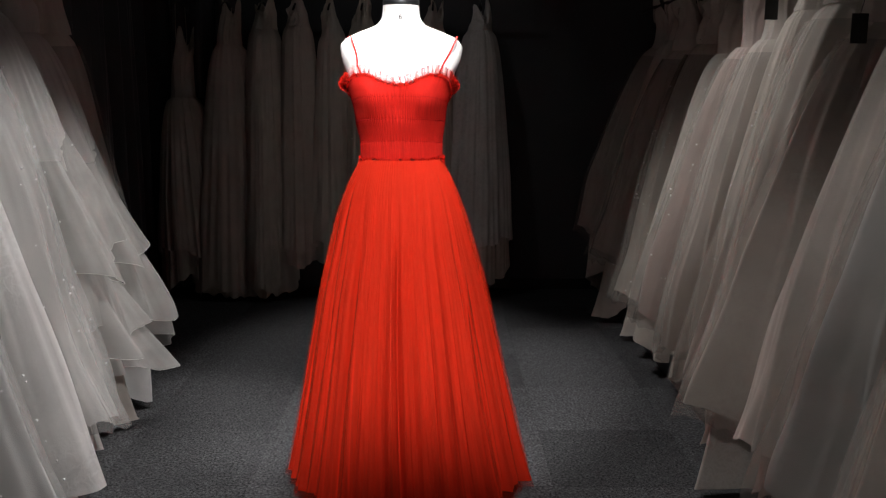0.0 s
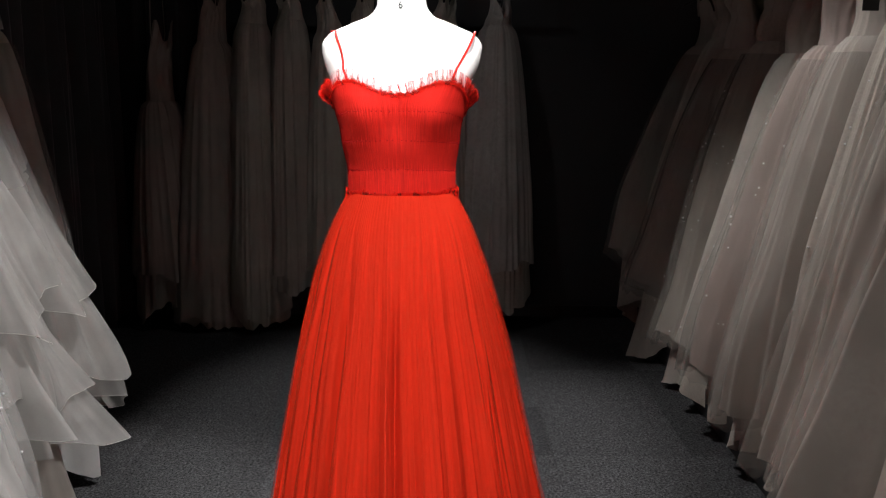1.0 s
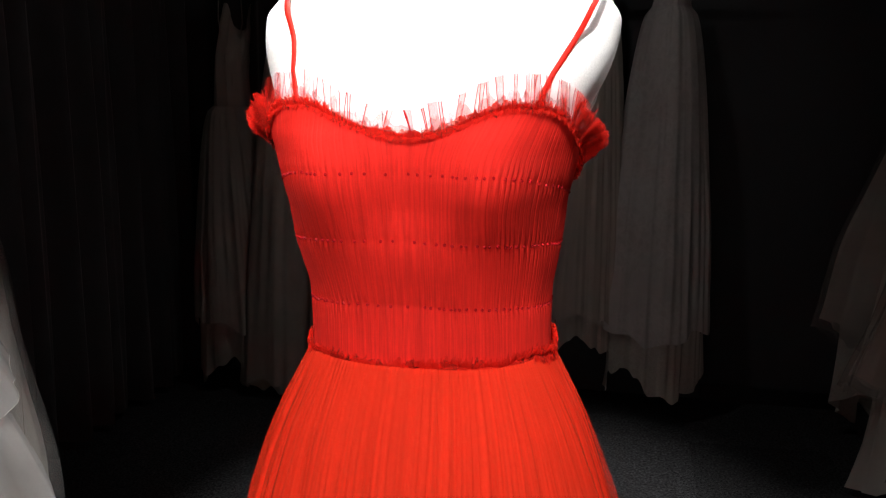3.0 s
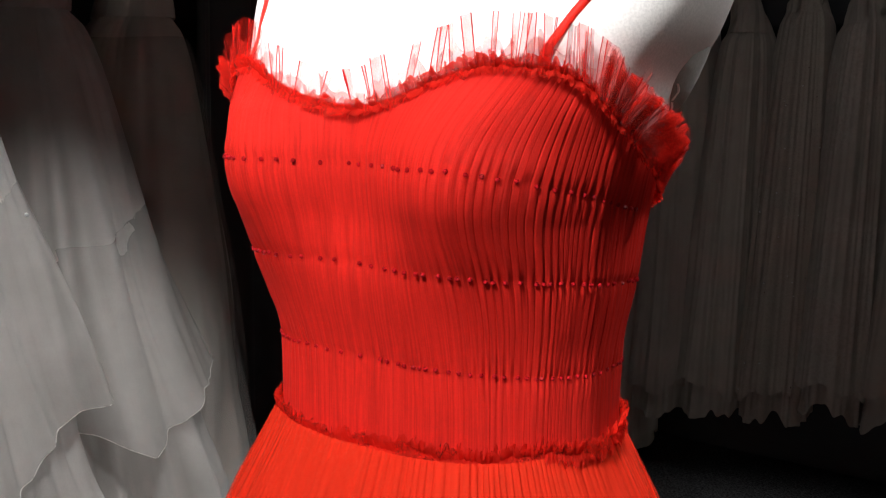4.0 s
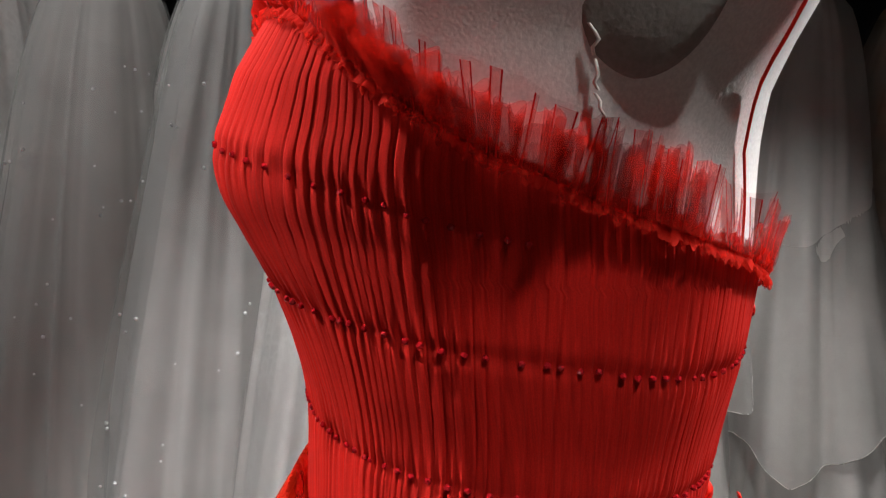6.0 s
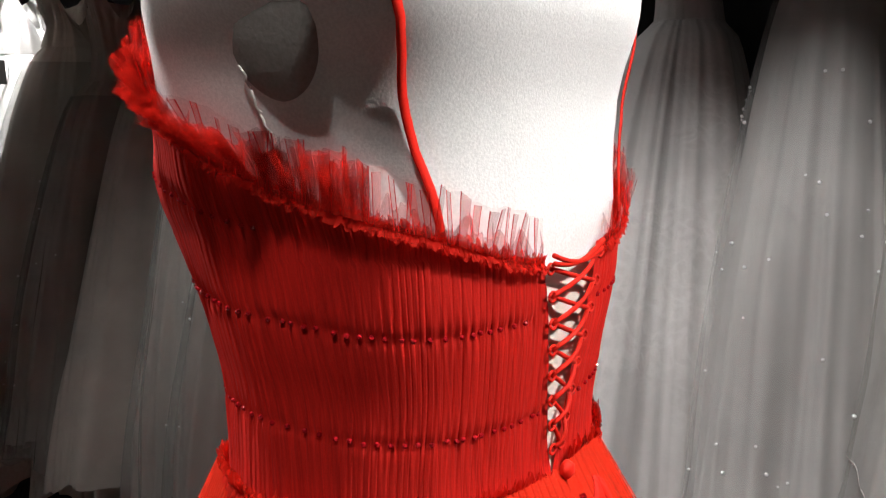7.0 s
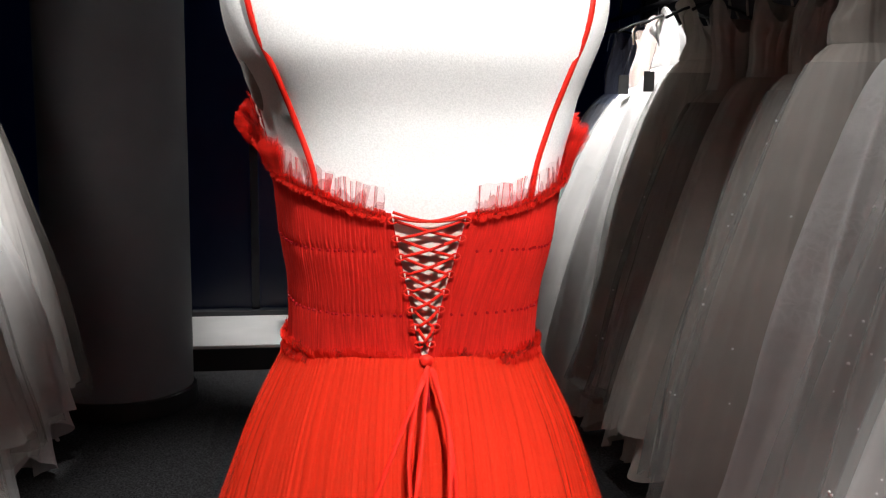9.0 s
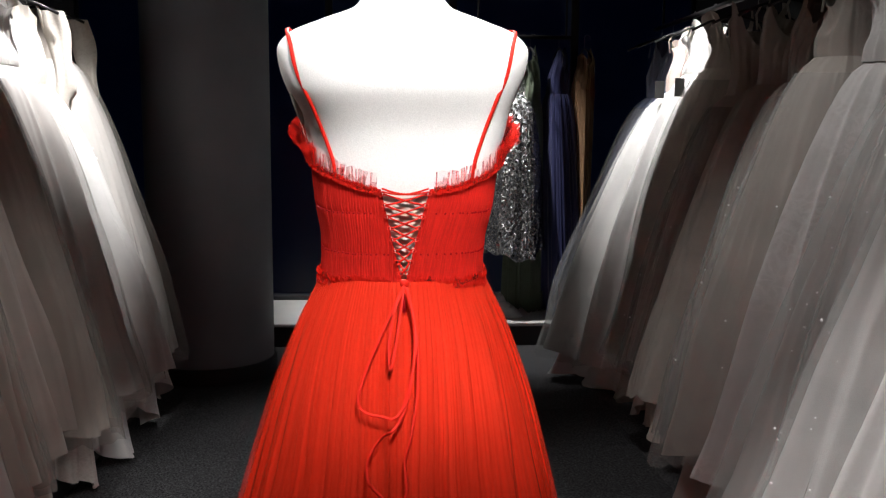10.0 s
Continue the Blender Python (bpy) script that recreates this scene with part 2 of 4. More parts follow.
M_COLUMN = plain("slate_grey_column_paint", (0.25, 0.26, 0.285), 0.5, dark=0.82, scale=3.0, bump=0.15)
M_PLINTH = plain("black_plinth", (0.018, 0.018, 0.02), 0.5, scale=4)
M_BOARD = plain("pale_beige_platform_top", (0.52, 0.47, 0.41), 0.55, dark=0.8, scale=5, bump=0.15)
M_WHITEBOARD = plain("white_platform_top", (0.78, 0.77, 0.75), 0.5, dark=0.88, scale=5)
M_CURTAIN = cloth("black_curtain", (0.085, 0.085, 0.09), weave=1600)
M_NAVYGLASS, _n, _p, _o = node_mat("window_glass")
_p.inputs["Base Color"].default_value = (0.02, 0.03, 0.06, 1)
_p.inputs["Roughness"].default_value = 0.3
_p.inputs["Specular IOR Level"].default_value = 0.12
_p.inputs["Transmission Weight"].default_value = 0.85
M_FRAME = plain("black_window_frame", (0.015, 0.016, 0.02), 0.4, 0.3)
M_NIGHT, _n, _p, _o = node_mat("night_blue_outside")
_p.inputs["Base Color"].default_value = (0.0, 0.0, 0.01, 1)
_p.inputs["Emission Color"].default_value = (0.008, 0.022, 0.09, 1)
_p.inputs["Emission Strength"].default_value = 0.5
M_CRYSTAL = plain("clear_crystal", (0.95, 0.95, 0.95), 0.12, 0.0)
M_TAG = plain("black_card", (0.012, 0.012, 0.012), 0.5)
M_TAGLABEL = plain("grey_label_print", (0.30, 0.30, 0.30), 0.6)

GOWN_MATS = {
    "ivory": cloth("ivory_tulle", (0.72, 0.67, 0.60), translucent=0.2, weave=1600, crush=7),
    "white": cloth("white_tulle", (0.80, 0.79, 0.77), translucent=0.22, weave=1600, crush=7),
    "champagne": cloth("champagne_tulle", (0.66, 0.60, 0.54), translucent=0.2, weave=1600, crush=6),
    "blush": cloth("blush_satin", (0.64, 0.53, 0.48), rough=0.5, translucent=0.1, weave=900),
    "organza": cloth("white_organza", (0.76, 0.74, 0.71), rough=0.6, sheen=0.5, translucent=0.35, weave=900, crush=5),
    "lace": embroidered("ivory_lace", (0.64, 0.59, 0.53), (0.82, 0.80, 0.76), 9.0, 0.0, amount=0.6),
    "beaded": embroidered("beaded_ivory_lace", (0.60, 0.54, 0.47), (0.78, 0.74, 0.68), 12.0, 0.10, amount=0.8),
    "leafy": embroidered("white_leaf_embroidery", (0.70, 0.68, 0.66), (0.86, 0.85, 0.83), 6.0, 0.03, amount=0.5),
    "steel": cloth("blue_grey_tulle", (0.20, 0.23, 0.33), translucent=0.2, weave=1600),
    "navy": cloth("navy_satin", (0.045, 0.05, 0.13), rough=0.45, weave=900),
    "tan": cloth("tan_satin", (0.42, 0.25, 0.14), rough=0.5, weave=900),
    "sage": cloth("sage_green_tulle", (0.14, 0.17, 0.12), translucent=0.2, weave=1600),
    "silver": sequins("silver_sequins", (0.85, 0.85, 0.85), 95.0),
}

# ---- mesh tools ----


def mesh_of(name, verts, faces, mats, smooth=True, uv=None):
    me = bpy.data.meshes.new(name)
    me.from_pydata([tuple(v) for v in verts], [], faces)
    for m in mats if isinstance(mats, (list, tuple)) else [mats]:
        me.materials.append(m)
    if smooth:
        me.polygons.foreach_set("use_smooth", [True] * len(me.polygons))
    if uv is not None:
        layer = me.uv_layers.new(name="cloth")
        idx = np.empty(len(me.loops), dtype=np.int32)
        me.loops.foreach_get("vertex_index", idx)
        layer.data.foreach_set("uv", np.array(uv, dtype=np.float32)[idx].ravel())
    me.update()
    return me


def grid_faces(n, m, wrap=False):
    """Faces of m rows of n points each."""
    f = []
    for j in range(m - 1):
        for i in range(n if wrap else n - 1):
            k = (i + 1) % n
            f.append((j * n + i, j * n + k, (j + 1) * n + k, (j + 1) * n + i))
    return f


def part(name, me, parent, label=""):
    ob = new(name, me)
    ob.parent = parent
    if label:
        tagged(ob, label)
    return ob


def bm_mesh(name, bm, mats, smooth=False):
    me = bpy.data.meshes.new(name)
    bm.to_mesh(me)
    bm.free()
    for m in mats if isinstance(mats, (list, tuple)) else [mats]:
        me.materials.append(m)
    if smooth:
        me.polygons.foreach_set("use_smooth", [True] * len(me.polygons))
    return me


def box_mesh(name, x0, y0, z0, x1, y1, z1, mats, bevel=0.0):
    bm = bmesh.new()
    bmesh.ops.create_cube(bm, size=1)
    for v in bm.verts:
        v.co = Vector(((x0 + x1) / 2 + v.co.x * (x1 - x0), (y0 + y1) / 2 + v.co.y * (y1 - y0), (z0 + z1) / 2 + v.co.z * (z1 - z0)))
    if bevel:
        bmesh.ops.bevel(bm, geom=bm.edges[:], offset=bevel, segments=2, affect="EDGES")
    return bm_mesh(name, bm, mats)


def tube(name, pts, r, mat, sides=8, flat=None, ends=True):
    """A cord (or, with flat=(width, thickness) and outward normals in pts, a ribbon) swept along points."""
    pts = [Vector(p) for p in pts]
    verts, faces = [], []
    up = Vector((0, 0.2, 1)).normalized()
    for i, p in enumerate(pts):
        d = (pts[min(i + 1, len(pts) - 1)] - pts[max(i - 1, 0)]).normalized()
        a = d.cross(up)
        a = a.normalized() if a.length > 1e-4 else Vector((1, 0, 0))
        b = d.cross(a).normalized()
        rr = r(i / (len(pts) - 1)) if callable(r) else r
        for k in range(sides):
            t = 2 * math.pi * k / sides
            verts.append(p + (a * math.cos(t) + b * math.sin(t)) * rr)
    faces = grid_faces(sides, len(pts), True)
    if ends:
        faces.append(tuple(range(sides))[::-1])
        faces.append(tuple((len(pts) - 1) * sides + k for k in range(sides)))
    return mesh_of(name, verts, faces, mat)


def ribbon(name, pts, normals, width, thick, mat):
    """A flat band along points; each normal gives the side that faces out."""
    pts, normals = [Vector(p) for p in pts], [Vector(n).normalized() for n in normals]
    verts = []
    for i, (p, n) in enumerate(zip(pts, normals)):
        d = (pts[min(i + 1, len(pts) - 1)] - pts[max(i - 1, 0)]).normalized()
        a = d.cross(n).normalized() * width / 2
        n = a.cross(d).normalized() * thick / 2
        verts += [p - a + n, p + a + n, p + a - n, p - a - n]
    faces = grid_faces(4, len(pts), True) + [(3, 2, 1, 0), tuple(len(verts) - 4 + k for k in range(4))]
    return mesh_of(name, verts, faces, mat)


def spline(xs, ys):
    """A smooth monotone curve through the points."""
    xs, ys = np.array(xs, float), np.array(ys, float)
    d = np.diff(ys) / np.diff(xs)
    g = np.zeros_like(ys)
    g[0], g[-1] = d[0], d[-1]
    for i in range(1, len(xs) - 1):
        g[i] = 0 if d[i - 1] * d[i] <= 0 else 2 * d[i - 1] * d[i] / (d[i - 1] + d[i])

    def f(x):
        x = np.clip(x, xs[0], xs[-1])
        i = np.clip(np.searchsorted(xs, x) - 1, 0, len(xs) - 2)
        h = xs[i + 1] - xs[i]
        t = (x - xs[i]) / h
        return ((1 + 2 * t) * (1 - t) ** 2 * ys[i] + t * (1 - t) ** 2 * h * g[i] + t * t * (3 - 2 * t) * ys[i + 1] + t * t * (t - 1) * h * g[i + 1])

    return f


# ---- room ----
XL, XR, YF, YB = -2.05, 2.05, -4.62, 2.90


def structure(name, me, label, category=""):
    return tagged(new(name, me), label, category or name.split("_")[0], kind="structure")


floor = structure("floor", box_mesh("floor", XL - 0.2, YF - 0.2, -0.12, XR + 0.2, YB + 0.2, -0.008, M_PLINTH), "dark screed floor under charcoal carpet tiles")
structure("ceiling", box_mesh("ceiling", XL - 0.2, YF - 0.2, CEIL, XR + 0.2, YB + 0.2, CEIL + 0.1, M_CEIL), "matt black painted showroom ceiling")
structure("wall_west", box_mesh("wall_west", XL - 0.2, YF - 0.2, -0.12, XL, YB + 0.2, CEIL, M_WALL), "charcoal painted side wall behind the gowns", "wall")
structure("wall_east", box_mesh("wall_east", XR, YF - 0.2, -0.12, XR + 0.2, YB + 0.2, CEIL, M_WALL), "charcoal painted side wall behind the gowns", "wall")
structure("wall_north", box_mesh("wall_north", XL, YB, -0.12, XR, YB + 0.2, CEIL, M_WALL), "charcoal painted end wall, almost black", "wall")
structure("baseboard", box_mesh("baseboard", 0.58, YB - 0.022, 0.0, XR, YB - 0.002, 0.07, M_PLINTH, 0.003), "black skirting board along the end wall", "skirting")

# window wall
wall_s = structure("wall_south", box_mesh("wall_south", XL, YF - 0.2, -0.12, XR, YF, 0.16, M_WALL), "charcoal wall band under the window", "wall")
structure("wall_south_top", box_mesh("wall_south_top", XL, YF - 0.2, 2.6, XR, YF, CEIL, M_WALL), "charcoal wall band over the window", "wall")
win = tagged(new("window_1"), "tall dark night window with black mullions", "window", kind="structure")
win.location = (0, YF - 0.1, 0)
for k in range(6):
    x = XL + (XR - XL) * k / 5
    part("mullion", box_mesh("mullion", max(XL, x - 0.025), -0.03, 0.16, min(XR, x + 0.025), 0.03, 2.6, M_FRAME, 0.004), win)
for k in range(5):
    x0, x1 = XL + (XR - XL) * k / 5 + 0.027, XL + (XR - XL) * (k + 1) / 5 - 0.027
    pane = part("pane", box_mesh("pane", x0, -0.006, 0.17, x1, 0.006, 2.59, M_NAVYGLASS), win, "dark blue night glass")
structure("backdrop", box_mesh("backdrop", XL - 1, YF - 1.5, -0.5, XR + 1, YF - 1.45, 3.2, M_NIGHT), "dark blue night outside the window", "backdrop")

# platforms: black riser and a pale top board
PH = 0.135


def platform(name, x0, y0, x1, y1, top, label):
    root = tagged(new(name), label, "platform", kind="structure")
    part("riser", box_mesh("riser", x0, y0, 0, x1, y1, PH - 0.018, M_PLINTH, 0.002), root, "matt black riser")
    part("top_board", box_mesh("top_board", x0 + 0.004, y0 + 0.004, PH - 0.017, x1 - 0.004, y1 - 0.004, PH, top, 0.003), root, "pale painted top board")
    return root


platform("platform_west", XL, YF, -1.21, 1.15, M_BOARD, "low black platform with beige top under gowns")
platform("platform_east", 1.155, -2.95, XR, YB - 0.03, M_BOARD, "low black platform with beige top under gowns")
platform("platform_south", -1.205, YF, XR, -3.84, M_WHITEBOARD, "low black platform with white top at the window")


# column
def column():
    root = tagged(new("column"), "round slate-grey painted column with black base ring", "column", kind="structure")
    root.location = (0.955, -3.345, 0)
    n = 96
    vs, rows = [], 24
    for j in range(rows):
        z = 0.085 + (CEIL - 0.085) * j / (rows - 1)
        for i in range(n):
            t = 2 * math.pi * i / n
            vs.append((0.32 * math.cos(t), 0.32 * math.sin(t), z))
    part("shaft", mesh_of("shaft", vs, grid_faces(n, rows, True), M_COLUMN), root, "satin slate-grey shaft")
    vs = []
    for z, r in ((0.0, 0.322), (0.0, 0.334), (0.078, 0.334), (0.084, 0.33), (0.084, 0.318)):
        for i in range(n):
            t = 2 * math.pi * i / n
            vs.append((r * math.cos(t), r * math.sin(t), z))
    part("base_ring", mesh_of("base_ring", vs, grid_faces(n, 5, True), M_PLINTH, smooth=False), root, "black base ring")


column()


# black curtains between the side rack and the end wall
def curtain(x, y, length, angle, seed):
    rng = np.random.RandomState(seed)
    n, m = 160, 14
    ph = rng.rand(4) * 6.28
    vs = []
    for j in range(m):
        z = 0.03 + (2.7 - 0.03) * j / (m - 1)
        amp = 0.035 + 0.02 * (1 - z / 2.7)
        for i in range(n):
            u = i / (n - 1) * length
            d = amp * (math.sin(u * 42 + ph[0] + 0.3 * math.sin(z * 2 + ph[3])) + 0.5 * math.sin(u * 71 + ph[1]))
            vs.append((u, d, z))
    ob = new("curtain", mesh_of("curtain", vs, grid_faces(n, m), M_CURTAIN))
    ob.matrix_world = pose(x, y, 0, 0, 0, angle)
    sol = ob.modifiers.new("thick", "SOLIDIFY")
    sol.thickness = 0.004
    tagged(ob, "floor-length black pleated curtain beside the gown rack", "curtain")


curtain(-1.72, 1.22, 1.55, 90, 3)
curtain(-1.60, 2.80, 0.50, 0, 4)

# ceiling spot heads, unseen; one added for every beam, fill beams included
def spot_head():
    root = tagged(new("spotlight"), "black cylindrical ceiling spotlight, unseen, added above a beam", "spotlight", group="ceiling spotlights")
    n = 24
    vs = []
    for r, z in ((0.028, 0.10), (0.045, 0.09), (0.052, -0.02), (0.048, -0.02), (0.042, 0.0)):
        for i in range(n):
            t = 2 * math.pi * i / n
            vs.append((r * math.cos(t), r * math.sin(t), z))
    part("housing", mesh_of("housing", vs, grid_faces(n, 5, True), M_CAP, smooth=False), root, "black metal housing")
    part("stem", tube("stem", [(0, 0, 0.10), (0, 0, 0.16), (0, 0, 0.20)], 0.008, M_CAP), root)
    return root


first_head = spot_head()
for k, (eye_at, aim, watts, wide) in enumerate(SPOTS):
    m = Matrix.Translation((eye_at[0], eye_at[1], CEIL - 0.2))
    if k == 0:
        first_head.matrix_basis = m
    else:
        copy_thing(first_head, m)

# ---- the dress form ----
A = spline([0.0, 0.95, 1.066, 1.115, 1.185, 1.25, 1.30, 1.34, 1.38, 1.405, 1.43, 1.455, 1.475, 1.50, 1.54], [0.14, 0.140, 0.125, 0.125, 0.138, 0.150, 0.160, 0.174, 0.187, 0.190, 0.175, 0.122, 0.074, 0.058, 0.055])
FY = spline([0.0, 0.95, 1.066, 1.115, 1.185, 1.25, 1.30, 1.34, 1.38, 1.405, 1.43, 1.455, 1.475, 1.50, 1.54], [-0.13, -0.130, -0.124, -0.125, -0.141, -0.146, -0.132, -0.112, -0.088, -0.068, -0.050, -0.050, -0.056, -0.058, -0.056])
BY = spline([0.0, 0.95, 1.066, 1.115, 1.185, 1.25, 1.30, 1.34, 1.38, 1.405, 1.43, 1.455, 1.475, 1.50, 1.54], [0.125, 0.125, 0.096, 0.100, 0.110, 0.114, 0.119, 0.123, 0.120, 0.112, 0.094, 0.074, 0.062, 0.058, 0.056])
NECK = spline([0, 7, 28, 40, 52, 75, 105, 139, 165, 180], [1.293, 1.299, 1.322, 1.321, 1.314, 1.284, 1.247, 1.222, 1.204, 1.200])


LEVELS = [1.07, 1.15, 1.22, 1.29, 1.345]
WIDE_L, WIDE_R = [0.0044, 0.0028, -0.0029, -0.0002, 0], [0.0005, 0.0041, 0.0007, 0.006, 0]
DEEP_F, DEEP_B = [-0.0046, -0.0047, -0.0073, 0.003, 0], [0.0003, 0.0021, 0.0012, -0.0078, 0]


@functools.lru_cache(maxsize=4096)
def level(z):
    """Half widths, front, back and roundness of the torso at a height."""
    a, f, b = float(A(z)), float(FY(z)), float(BY(z))
    n = 2.5 + 0.5 * min(1, max(0, (z - 1.27) / 0.06)) - 1.0 * min(1, max(0, (z - 1.41) / 0.06))
    box = float(np.interp(z, [1.10, 1.18, 1.28, 1.345], [0.6, 1, 1, 0]))
    wl, wr, df, db = (float(np.interp(z, LEVELS, q)) for q in (WIDE_L, WIDE_R, DEEP_F, DEEP_B))
    return a + wl, a + wr, f - df, b + db, n, box


def body(al, z, off=0.0):
    """A point of the torso: al in degrees from the front, positive to the wearer's left."""
    al_, ar_, f, b, n, box = level(round(float(z), 5))
    f, b = f - off, b + off
    c, d = (f + b) / 2, (b - f) / 2
    t = radians(al)
    s, k = math.sin(t), math.cos(t)
    fr, rt = min(1, max(0, 0.5 + 1.5 * k)), min(1, max(0, 0.5 - 1.5 * s))
    n += box * (fr * (0.369 * rt - 0.37 * (1 - rt)) + (1 - fr) * min(1, abs(s) / 0.6) * (0.996 * rt + 0.015 * (1 - rt)))
    x = ((al_ if s >= 0 else ar_) + off) * math.copysign(abs(s) ** (2 / n), s)
    y = c - d * math.copysign(abs(k) ** (2 / n), k)
    if k > -0.2:
        high = 0.0715 if z > 1.237 else 0.0476
        bump = math.exp(-((abs(x) - 0.088) / 0.048) ** 2 - ((z - 1.237) / high) ** 2)
        dip = math.exp(-(x / 0.026) ** 2 - ((z - 1.25) / 0.05) ** 2)
        y -= max(0, k) ** 0.5 * ((0.0337 if x > 0 else 0.028) * bump - 0.004 * dip)
    return Vector((x, y, z))


def outward(al, z):
    e = 1.5
    t = body(al + e, z) - body(al - e, z)
    return Vector((t.y * -1, t.x, 0)).normalized() * -1


def dress_form():
    n, zs = 160, np.concatenate([np.linspace(0.80, 1.36, 50), np.linspace(1.37, 1.54, 36)])
    vs, fs, mi = [], [], []
    for z in zs:
        for i in range(n):
            al = 360 * i / n
            p = body(al, z, -0.004 if z < 1.32 else -0.004 + 0.004 * min(1, (z - 1.32) / 0.03))
            vs.append(p)
    fs += grid_faces(n, len(zs), True)
    mi += [0] * len(fs)

    def ring_solid(rings, mat, k=48, cap=True):
        base = len(vs)
        for cx, cy, cz, rx, ry in rings:
            for i in range(k):
                t = 2 * math.pi * i / k
                vs.append(Vector((cx + rx * math.cos(t), cy + ry * math.sin(t), cz)))
        f = [tuple(base + q for q in face) for face in grid_faces(k, len(rings), True)]
        if cap:
            f.append(tuple(base + (len(rings) - 1) * k + q for q in range(k)))
        fs.extend(f)
        mi.extend([mat] * len(f))

    # neck cap, a dark band and a pale disc
    ring_solid([(0, 0, 1.531, 0.0565, 0.0575), (0, 0, 1.541, 0.0568, 0.0578), (0, 0, 1.550, 0.055, 0.055), (0, 0, 1.556, 0.05, 0.047), (0, 0, 1.559, 0.02, 0.02)], 1)
    # closed underside, pole and round foot
    ring_solid([(0, 0, 0.80, 0.13, 0.12), (0, 0, 0.79, 0.11, 0.10), (0, 0, 0.785, 0.02, 0.02)], 0)
    ring_solid([(0, 0, 0.79, 0.014, 0.014), (0, 0, 0.03, 0.014, 0.014)], 2, 20)
    ring_solid([(0, 0, 0.0, 0.17, 0.17), (0, 0, 0.015, 0.17, 0.17), (0, 0, 0.025, 0.15, 0.15), (0, 0, 0.03, 0.02, 0.02)], 2)
    # arm plates: oval discs, rounded at the rim, with armhole shade in their colour
    for sx in (1, -1):
        base, k = len(vs), 56
        prof = [(1.02, -0.020), (1.03, -0.006), (1.02, -0.001), (0.97, 0.002), (0.86, 0.004), (0.5, 0.007), (0.02, 0.008)]
        for q, h in prof:
            for i in range(k):
                t = 2 * math.pi * i / k
                loc = Vector((h, 0.034 * q * math.cos(t), 0.060 * q * math.sin(t)))
                loc = Euler((0, radians(14), 0)).to_matrix() @ loc
                vs.append(Vector((sx * (0.1672 + loc.x), 0.028 + loc.y, 1.354 + loc.z)))
        f = [tuple(base + q for q in face) for face in grid_faces(k, len(prof), True)]
        f.append(tuple(base + (len(prof) - 1) * k + q for q in range(k)))
        fs.extend(f)
        mi.extend([5] * len(f))
        # hand-sewn seam below the plate
        for j in range(5):
            z0, z1 = 1.314 - 0.0125 * j, 1.314 - 0.0125 * (j + 1) + 0.0012
            base = len(vs)
            pts = []
            for q in range(5):
                z = z0 + (z1 - z0) * q / 4
                p = min((body(a, z, -0.0035 if z < 1.32 else 0.0) for a in np.linspace(76, 112, 37)), key=lambda v: abs(v.y - 0.012 - 0.22 * (1.304 - z))) + Vector((0.0018 + 0.0014 * math.sin(math.pi * q / 4), 0.0008 * math.sin(j * 2.3 + q), 0))
                pts.append(p)
            for p in pts:
                for i in range(6):
                    t = 2 * math.pi * i / 6
                    vs.append(Vector((sx * (p.x + 0.0008 * math.cos(t)), p.y + 0.0008 * math.sin(t), p.z)))
            f = [tuple(base + q for q in face) for face in grid_faces(6, 5, True)]
            fs.extend(f)
            mi.extend([3] * len(f))
    # size figure on the neck
    cu = bpy.data.curves.new("figure", "FONT")
    cu.body, cu.size, cu.align_x, cu.extrude = "6", 0.022, "CENTER", 0.0002
    tmp = bpy.data.objects.new("figure", cu)
    fm = bpy.data.meshes.new_from_object(tmp)
    base = len(vs)
    for v in fm.vertices:
        x, zz = v.co.x, 1.487 + v.co.y
        yy = FY(zz) * math.sqrt(max(0, 1 - (x / A(zz)) ** 2)) - 0.0012 - v.co.z
        vs.append(Vector((x, yy, zz)))
    f = [tuple(base + q for q in p.vertices) for p in fm.polygons]
    fs.extend(f)
    mi.extend([4] * len(f))
    bpy.data.objects.remove(tmp)
    me = mesh_of("dress_form", vs, fs, [M_LINEN, M_CAP, M_STEEL, M_THREAD, M_INK, M_SHADED_PLATE])
    me.polygons.foreach_set("material_index", mi)
    ob = new("dress_form", me)
    tagged(ob, "white linen tailor's dress form with a small 6 on its neck", "dress form")


dress_form()

# ---- the red dress ----
dress = tagged(new("evening_dress"), "red pleated tulle evening dress with thin straps, on a dress form", "dress")
PLEATS = 166
WAIST = 1.050
rng = np.random.RandomState(5)
WARP = [(rng.randint(3, 19), rng.rand() * 6.28, rng.rand() * 0.010) for _ in range(9)]


def pleat(al, z, count=PLEATS):
    """0 to 1 across each narrow pleat, with uneven widths."""
    w = al / 360.0
    w += sum(a * math.sin(k * w * 6.2832 + p) for k, p, a in WARP) * 0.20
    w += 0.0003 * math.sin(z * 30 + al * 0.9)
    c = w * count + 0.22 * math.sin(int(w * count) * 7.13)
    q = c % 1.0
    groove = math.exp(-(min(q, 1 - q) / 0.11) ** 2)
    return 0.55 + 0.45 * q - groove, int(c)



def gap(z):
    return 9.3 * max(0.0, (z - 1.058) / (1.204 - 1.058))


ROWS = [
    (spline([0, 30, 60, 92], [1.256, 1.256, 1.245, 1.228]), 92),
    (spline([0, 40, 90, 130, 170], [1.191, 1.187, 1.177, 1.167, 1.166]), 168),
    (spline([0, 40, 90, 130, 175], [1.124, 1.120, 1.112, 1.105, 1.104]), 174),
]


